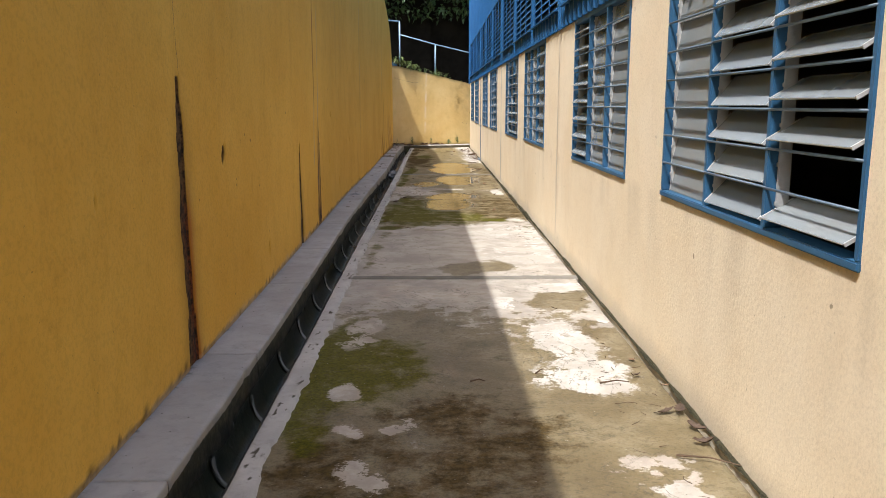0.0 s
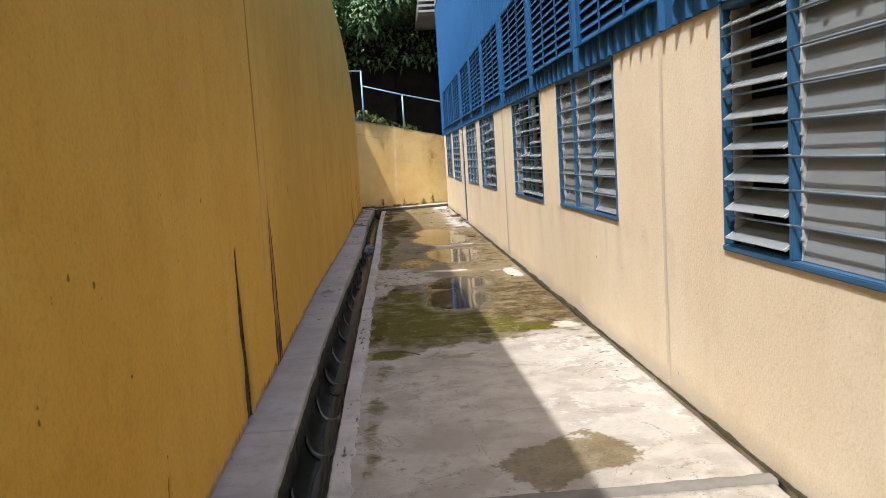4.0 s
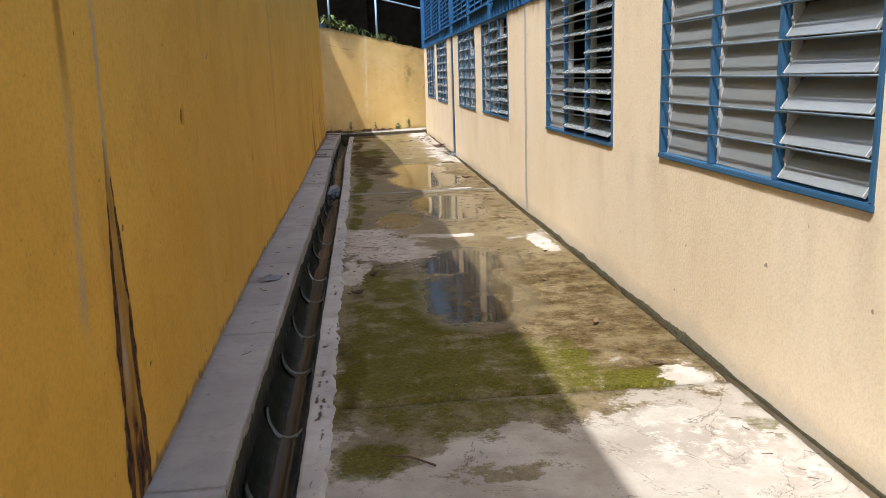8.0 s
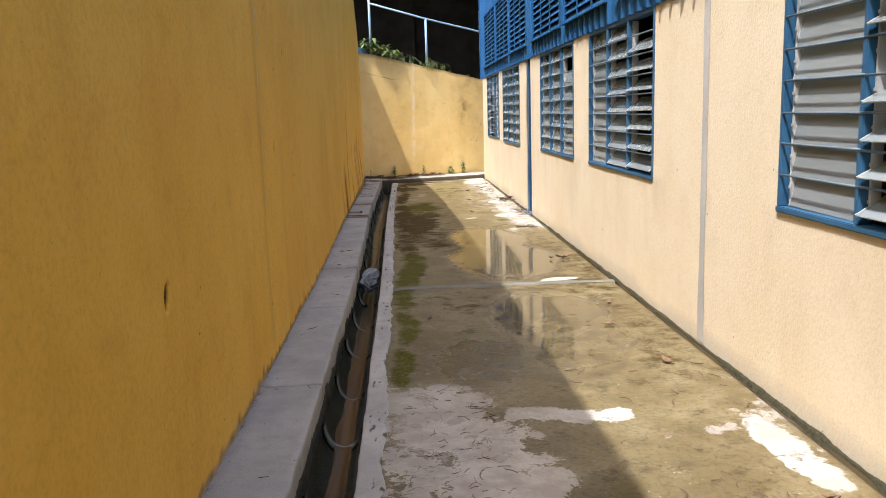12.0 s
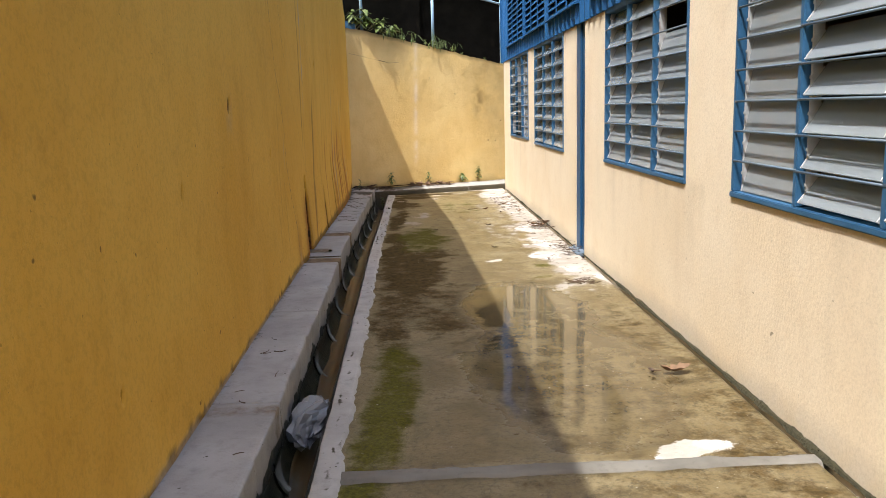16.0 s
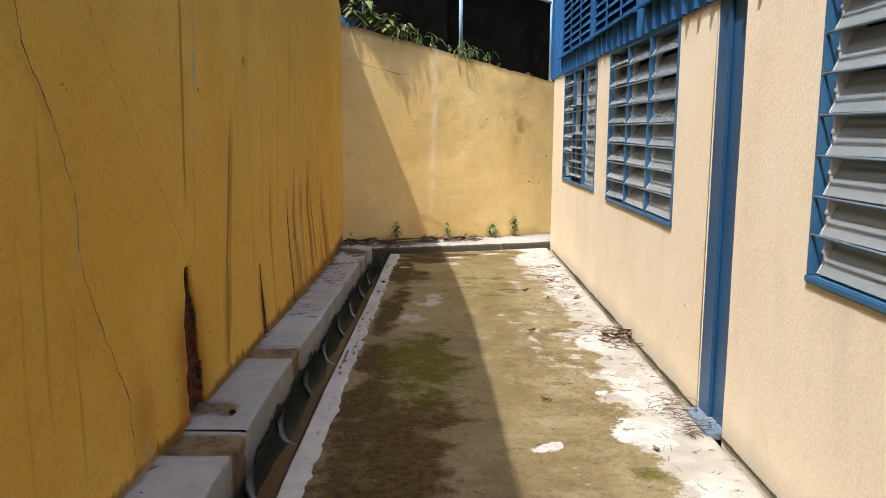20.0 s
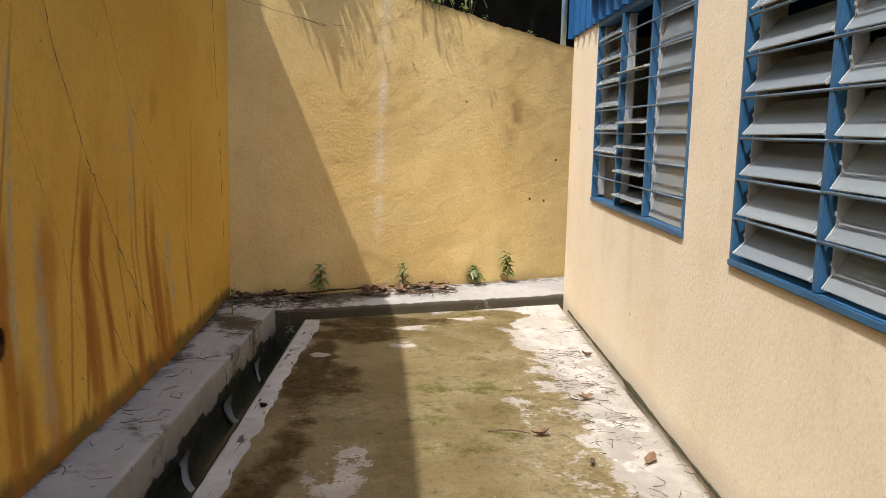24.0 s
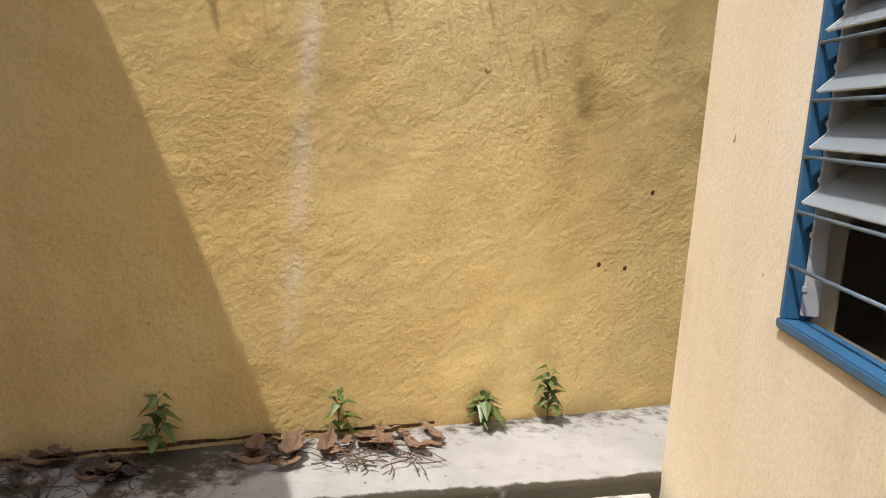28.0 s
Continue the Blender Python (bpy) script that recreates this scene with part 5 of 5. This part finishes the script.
weed(foot_at(-0.83), 0.27, 17, 0.10, "green leafy weed at the foot of the wall")
weed(foot_at(-0.15), 0.23, 13, 0.085, "pale green weed at the foot of the wall")
weed(foot_at(0.47), 0.15, 16, 0.11, "low spreading green weed on the cement ledge")
weed(foot_at(0.79), 0.30, 24, 0.09, "tall leafy weed at the foot of the wall")
weed((-1.30, 27.10, 0.12), 0.27, 9, 0.05, "thin weed in the corner of the kerb")
weed((-0.95, 27.40, -0.17), 0.16, 14, 0.055, "small green weed in the end of the drain")
for x, h, n, s in ((-1.28, 0.32, 20, 0.16), (-1.08, 0.34, 26, 0.20), (-0.88, 0.26, 22, 0.20), (-0.70, 0.18, 20, 0.18), (-0.52, 0.08, 8, 0.08), (-0.1, 0.12, 9, 0.06), (0.08, 0.26, 16, 0.06), (0.36, 0.10, 8, 0.06), (0.55, 0.07, 6, 0.05), (0.98, 0.06, 5, 0.05), (-0.3, 0.05, 6, 0.05)):
    p = foot_at(x, -0.05)
    weed((p[0], p[1], float(end_top(x)) - 0.01), h, n, s, "bright green weed on the top of the end wall")


def tuft(x, count, drop, label):
    """Thin stalks that lean out over the wall's front and droop."""
    p = foot_at(x, -0.03)
    top = tagged(new("grass_tuft"), label, "grass")
    top.location = (p[0], p[1], float(end_top(x)) - 0.02)
    bm = bmesh.new()
    for _ in range(count):
        out = END_OUT * random.uniform(0.06, 0.20) + END_WAY * random.uniform(-0.16, 0.16)
        h = random.uniform(0.05, 0.22)
        tube([(0, 0, 0), out * 0.5 + Vector((0, 0, h)), out * 0.9 + Vector((0, 0, h * 0.8)), out * 1.2 + Vector((0, 0, h * 0.5 - drop * random.uniform(0.2, 1)))], 0.0030, 4, bm, 0.5)
        if random.random() < 0.35:
            leaf(bm, out * 0.9 + Vector((0, 0, h * 0.8)), (out.x, out.y, -0.6), random.uniform(0.05, 0.12), 0.5, 0.3)
    part("stalk_spray", bm, WEED, top)


for x, n, d in ((-0.85, 8, 0.08), (-0.68, 9, 0.12), (-0.5, 8, 0.10), (-0.36, 5, 0.06), (0.04, 16, 0.12), (0.12, 12, 0.10), (0.42, 3, 0.03)):
    tuft(x, n, d, "dry grass stalks drooping over the end wall")


def crown(spots, count, size, name, parent, label=""):
    bm = bmesh.new()
    for cx, cy, cz, rx, ry, rz in spots:
        n = int(count)
        for _ in range(n):
            d = Vector((random.gauss(0, 1), random.gauss(0, 1), random.gauss(0, 1))).normalized() * random.uniform(0.55, 1.0)
            at = Vector((cx + d.x * rx, cy + d.y * ry, cz + d.z * rz))
            leaf(bm, at, (d.x + random.uniform(-0.8, 0.8), d.y + random.uniform(-0.8, 0.8), random.uniform(-0.9, 0.3)), size * random.uniform(0.6, 1.25), random.uniform(0.2, 0.8), 0.55)
    part(name, bm, LEAF, parent, label)


def tree(x, y, z, height, spots, count, size, label):
    top = tagged(new("tree"), label, "tree")
    top.location = (x, y, z)
    bm = tube([(0, 0, -0.3), (0.05, 0, height * 0.35), (-0.1, 0.1, height * 0.7), (0.1, 0.05, height)], 0.2, 9, None, 0.4)
    for cx, cy, cz, *_ in spots[:6]:
        tube([(0, 0.05, height * 0.6), ((cx - x) * 0.5, (cy - y) * 0.5, (height * 0.7 + cz - z) * 0.52), (cx - x, cy - y, cz - z)], 0.07, 6, bm, 0.3)
    part("trunk", bm, BARK, top, smooth=True)
    crown([(cx - x, cy - y, cz - z, a, b, c) for cx, cy, cz, a, b, c in spots], count, size, "crown", top)


tree(-2.6, 35.0, 3.4, 5.5, [(-3.2, 31.6, 7.2, 1.3, 1.0, 0.9), (-1.6, 31.2, 7.6, 1.2, 0.9, 1.0), (-0.3, 31.4, 7.5, 1.0, 0.8, 1.0), (-2.3, 30.8, 6.3, 0.7, 0.6, 0.9), (-1.0, 30.6, 6.4, 0.6, 0.5, 0.8), (-1.8, 33.0, 9.0, 2.4, 1.8, 1.2), (-4.5, 33.0, 8.6, 2.0, 1.8, 1.5), (-0.2, 30.8, 6.9, 0.7, 0.5, 0.5)], 900, 0.20, "broad-leaved tree with hanging sunlit foliage")
tree(1.8, 36.0, 3.0, 6.0, [(1.2, 32.0, 7.9, 1.4, 1.2, 0.9), (2.6, 32.4, 8.0, 1.5, 1.3, 1.1), (1.8, 34.0, 9.6, 2.6, 2.0, 1.5), (4.2, 33.5, 8.8, 2.0, 1.8, 1.6), (0.6, 34.5, 8.5, 1.8, 1.2, 1.6)], 900, 0.20, "dark leafy tree behind the shaded bank")
tree(-7.5, 37.0, 3.4, 6.0, [(-7.0, 34.0, 8.5, 2.4, 2.0, 2.0), (-5.6, 36.0, 10.5, 2.8, 2.2, 2.0), (-8.5, 37.0, 11, 3, 2.5, 2), (-6.5, 34.0, 6.5, 1.6, 1.2, 1.2)], 900, 0.22, "dark leafy tree behind the shaded bank")
tree(7.0, 38.0, 3.0, 7.0, [(5.5, 36.0, 9.5, 2.6, 2.0, 2.2), (3.0, 38.0, 11.5, 3.2, 2.4, 2.2), (7.5, 37.0, 10.5, 3, 2.5, 2.4), (-1.5, 38.0, 12.0, 3.4, 2.4, 2.2)], 900, 0.24, "dark leafy tree behind the shaded bank")
# added canopy above the view, placed to keep sun off the bank
tree(-6.0, 33.8, 3.0, 6.2, [(x, 31.9 + 0.4 * math.sin(3 * x), 8.9 + 0.3 * math.cos(2 * x), 1.3, 0.9, 0.6) for x in (-6.2, -4.6, -3.0, -1.4, 0.2, 1.8, 3.4)], 1300, 0.22, "unseen canopy tree added to shade the bank")
# dense dark scrub that fills the bank behind the trees
scrub = tagged(new("scrub"), "dense dark scrub on the bank", "shrubs", kind="stuff")
crown([(x, 35.5 + random.uniform(-0.6, 0.8), z, 1.5, 0.8, 1.3) for x in np.arange(-8, 9, 1.6) for z in (6.2, 8.0, 9.8, 11.6)], 260, 0.30, "foliage", scrub)
crown([(x, 32.3 + random.uniform(-0.3, 0.3), z, 0.9, 0.35, 0.7) for x in np.arange(-4, 4.5, 1.1) for z in (5.4, 6.5)], 150, 0.20, "hanging_foliage", scrub)
part("hill", box(-14, 14, 36.6, 37.2, 2.5, 14.5), SOIL, scrub)
# grey roof edge of the shelter beyond the corner
shelter = tagged(new("shelter_roof"), "grey ribbed roof edge of a neighbouring shelter", "roof")
for i in range(4):
    part("roof_sheet", box(0.70 + 0.02 * i, 3.2, 29.0, 32.5, 6.10 + 0.17 * i, 6.18 + 0.17 * i, 0.01), ROOF, shelter)
part("roof_post", box(3.0, 3.12, 30.0, 30.12, 1.9, 6.1), ROOF, shelter)


# ---- litter ----
def dry_leaf(x, y, z, size, turn, label="curled brown dry leaf on the concrete", material=None):
    bm = bmesh.new()
    n, curve = 9, random.uniform(0.3, 1.8)
    rows = []
    for i in range(n):
        q = i / (n - 1)
        w = math.sin(math.pi * (0.06 + 0.9 * q)) ** 0.8 * 0.26 * size * random.uniform(0.6, 1.15)
        curl = 0.16 * size * (2 * q - 1) ** 2 * curve
        rows.append([bm.verts.new(((q - 0.5) * size, s * w, curl + curve * 0.5 * w * abs(s) + random.uniform(0, 0.06) * size)) for s in (-1, -0.5, 0, 0.5, 1)])
    for a, b in zip(rows, rows[1:]):
        for j in range(4):
            bm.faces.new((a[j], a[j + 1], b[j + 1], b[j]))
    tube([(-0.5 * size, 0, 0.1 * size), (-0.75 * size, 0.04 * size, 0.02)], 0.0025, 4, bm)
    ob = tagged(part("dry_leaf", bm, material or DRY), label, "leaf", group="dry leaves on the floor")
    ob.matrix_world = pose(x, y, z, random.uniform(-12, 12), random.uniform(-12, 12), turn)


for x, y, s, r in ((1.19, 3.92, 0.06, 40), (1.12, 4.36, 0.06, 100), (0.97, 18.08, 0.17, 10), (0.81, 11.03, 0.07, 60), (0.74, 12.1, 0.06, 20), (0.96, 13.0, 0.06, 130), (0.92, 25.76, 0.11, 30), (0.60, 25.23, 0.09, 5), (0.9, 14.7, 0.09, 120), (0.8, 15.6, 0.10, 30), (0.95, 16.2, 0.08, 70), (1.05, 24.95, 0.10, 60), (0.85, 21.4, 0.06, 100), (1.10, 26.6, 0.08, 10)):
    dry_leaf(x, y, 0.008, s, r)
for x, y, s, r in ((1.09, 3.56, 0.09, 20), (1.16, 3.58, 0.11, 70), (1.17, 3.36, 0.10, 130), (1.15, 3.20, 0.09, 160), (1.08, 4.09, 0.05, 30), (0.93, 10.30, 0.06, 0), (-0.62, 12.0, 0.10, 15), (-0.5, 12.5, 0.10, 40), (0.78, 24.91, 0.06, 80), (-0.45, 15.9, 0.06, 70), (0.85, 18.1, 0.07, 100), (-0.15, 23.4, 0.05, 20), (0.5, 23.7, 0.09, 50), (0.4, 22.1, 0.06, 150)):
    dry_leaf(x, y, 0.008, s, r, "dark damp dead leaf on the concrete", DARKLEAF)
dry_leaf(-0.96, 9.0, -0.16, 0.09, 0, "dark dead leaf lying in the drain", DARKLEAF)
for i in range(11):
    dry_leaf(random.uniform(1.0, 1.18), random.uniform(23.2, 23.65), 0.006 + 0.004 * i, random.uniform(0.07, 0.14), random.uniform(0, 360), "brown dry leaf heaped at the wall foot")
for i in range(26):
    x = random.uniform(-0.5, 0.3)
    dry_leaf(x, foot_at(x)[1] - random.uniform(0.06, 0.3), 0.10 + 0.006 * i / 6, random.uniform(0.08, 0.17), random.uniform(0, 360), "large brown dry leaf heaped on the cement ledge")
for i in range(28):
    x = random.uniform(-1.42, -0.80)
    dry_leaf(x, foot_at(x)[1] - random.uniform(0.04, 0.26), 0.138 if x < -1.03 else 0.10, random.uniform(0.07, 0.15), random.uniform(0, 360), "dark damp dead leaf in the corner of the kerb", DARKLEAF if i % 4 else DRY)


def twig_heap(name, count, xs, ys, z, length, label, thick=0.003):
    bm = bmesh.new()
    for _ in range(count):
        x, y, a = random.uniform(*xs), random.uniform(*ys), random.uniform(0, math.pi)
        n = length * random.uniform(0.4, 1.3)
        zz = (z(x, y) if callable(z) else z) + random.uniform(0.002, 0.012)
        bend = random.uniform(-0.25, 0.25) * n
        d = Vector((math.cos(a), math.sin(a), 0))
        s = Vector((-d.y, d.x, 0))
        p = Vector((x, y, zz))
        tube([p - d * n / 2, p - d * n / 5 + s * bend * 0.8, p + d * n / 6 + s * bend, p + d * n / 2 + s * bend * 0.2], thick * random.uniform(0.5, 1.2), 4, bm, 0.6)
    tagged(part(name, bm, TWIG), label, "twigs", kind="stuff")


twig_heap("twig_litter", 34, (0.85, 1.19), (2.6, 6.3), 0.004, 0.06, "fine dark twigs along the wall foot", 0.002)
twig_heap("twig_litter", 30, (0.85, 1.19), (8.2, 9.6), 0.004, 0.05, "fine twigs on pale concrete", 0.002)
twig_heap("twig_litter", 130, (-0.66, -0.2), (12.2, 14.6), 0.004, 0.06, "fine twigs and stalks on the mossy slab", 0.002)
twig_heap("twig_litter", 60, (0.3, 1.1), (11.0, 16.5), 0.004, 0.07, "scattered twigs on the damp slab")
twig_heap("twig_litter", 190, (0.85, 1.2), (20.6, 27.4), 0.004, 0.06, "dry twigs and stalks along the wall foot", 0.002)
twig_heap("twig_litter", 130, (0.80, 1.14), (25.1, 26.9), 0.004, 0.07, "dark dry stalks scattered on pale concrete", 0.0018)
twig_heap("twig_litter", 60, (-0.6, 0.9), (20.4, 27.2), 0.004, 0.045, "scattered twigs on the damp slab", 0.002)
twig_heap("twig_litter", 90, (-0.45, 0.30), (27.98, 28.25), 0.105, 0.12, "brown stalks heaped on the cement ledge", 0.004)
twig_heap("twig_litter", 110, (-1.42, -0.75), (27.3, 27.85), lambda x, y: 0.135 if x < -1.05 else 0.105, 0.11, "dark stalks heaped in the corner", 0.004)
twig_heap("twig_litter", 46, (-1.36, -1.14), (23.5, 27.2), 0.13, 0.10, "dark curled stalks lying on the cement kerb", 0.0022)
twig_heap("twig_litter", 20, (-1.30, -1.12), (10.5, 19.0), 0.122, 0.07, "twigs lying on the cement kerb", 0.003)
twig_heap("twig_litter", 60, (1.02, 1.20), (21.55, 22.05), lambda x, y: random.uniform(0.0, 0.07), 0.16, "pale stalks and cobwebs at the column foot", 0.002)
twig_heap("twig_litter", 30, (0.85, 1.05), (20.3, 20.5), 0.006, 0.14, "curled stalks at the wall foot", 0.003)
twig_heap("twig_litter", 50, (0.98, 1.2), (23.1, 23.8), lambda x, y: random.uniform(0.0, 0.05), 0.15, "dry stalks heaped at the wall foot", 0.003)
for x, y, n, r in ((-0.42, 11.8, 0.18, 10), (0.2, 4.0, 0.08, 0), (0.45, 25.25, 0.2, -8), (0.93, 3.97, 0.16, 5), (1.11, 3.02, 0.26, -25), (0.55, 4.15, 0.07, 50), (-0.42, 9.45, 0.24, 150)):
    d = Vector((math.cos(radians(r)), math.sin(radians(r)), 0))
    stick = tube([Vector((x, y, 0.012)) - d * n / 2, Vector((x + 0.01, y + 0.012, 0.02)), Vector((x, y, 0.014)) + d * n / 2], 0.005, 6, None, 0.5)
    tagged(part("stick", stick, TWIG), "dark dry stick lying on the concrete", "stick", group="sticks on the floor")

# crumpled sack stuck in the channel
us, vs = np.meshgrid(np.linspace(0, math.pi, 15), np.linspace(0, 2 * math.pi, 19), indexing="ij")
fold = np.abs(fractal(us * 1.3, np.cos(vs) * 1.5 + 3, 1.6, 121, 2) - 0.5) + 0.6 * np.abs(fractal(us * 0.9 + 5, np.sin(vs) * 1.4 + 3, 2.3, 122, 2) - 0.5)
rr = 0.118 * (1.12 - 1.05 * fold)
me = sheet("plastic_sack", -0.955 + rr * 0.95 * np.sin(us) * np.cos(vs), 17.82 + 1.55 * rr * np.cos(us) + 0.06 * np.cos(vs), -0.085 + rr * 0.85 * np.sin(us) * np.sin(vs) + 0.03 * np.cos(us), SACK)
me.polygons.foreach_set("use_smooth", [False] * len(me.polygons))
tagged(part("plastic_sack", me, SACK), "crumpled grey plastic sack stuck in the drain", "sack")
# a dirty rag crumpled on the kerb against the wall
RAG_Y = 12.2
a, b = np.meshgrid(np.linspace(-1, 1, 21), np.linspace(-1, 1, 17), indexing="ij")
fade = np.clip(1.25 - np.hypot(a, b), 0, 1)
rag = sheet("rag", -1.255 + 0.085 * a + 0.02 * b * a, RAG_Y + 0.075 * b + 0.03 * a, float(kerb_top(RAG_Y)) + 0.004 + 0.045 * fade * np.abs(fractal(a + 0.4 * b, b, 1.9, 131, 3) - 0.35) + 0.012 * fade, SACK)
tagged(part("rag", rag, SACK), "dirty grey rag crumpled on the cement kerb", "rag")
# small stones on kerb and band
for x, y, z, s in ((-1.22, 21.52, 0.135, 0.022), (-0.78, 25.55, 0.03, 0.022), (-1.12, 12.25, 0.125, 0.012), (-0.98, 17.1, -0.16, 0.02), (-0.76, 23.3, 0.03, 0.012)):
    bm = bmesh.new()
    bmesh.ops.create_icosphere(bm, subdivisions=2, radius=s)
    for w in bm.verts:
        w.co *= 0.8 + 0.4 * noise.noise(w.co * 60 + Vector((x, y, 0)))
        w.co.z *= 0.6
    ob = tagged(part("pebble", bm, STONE, smooth=True), "small dark stone lying on cement", "stone", group="small stones")
    ob.location = (x, y, z)
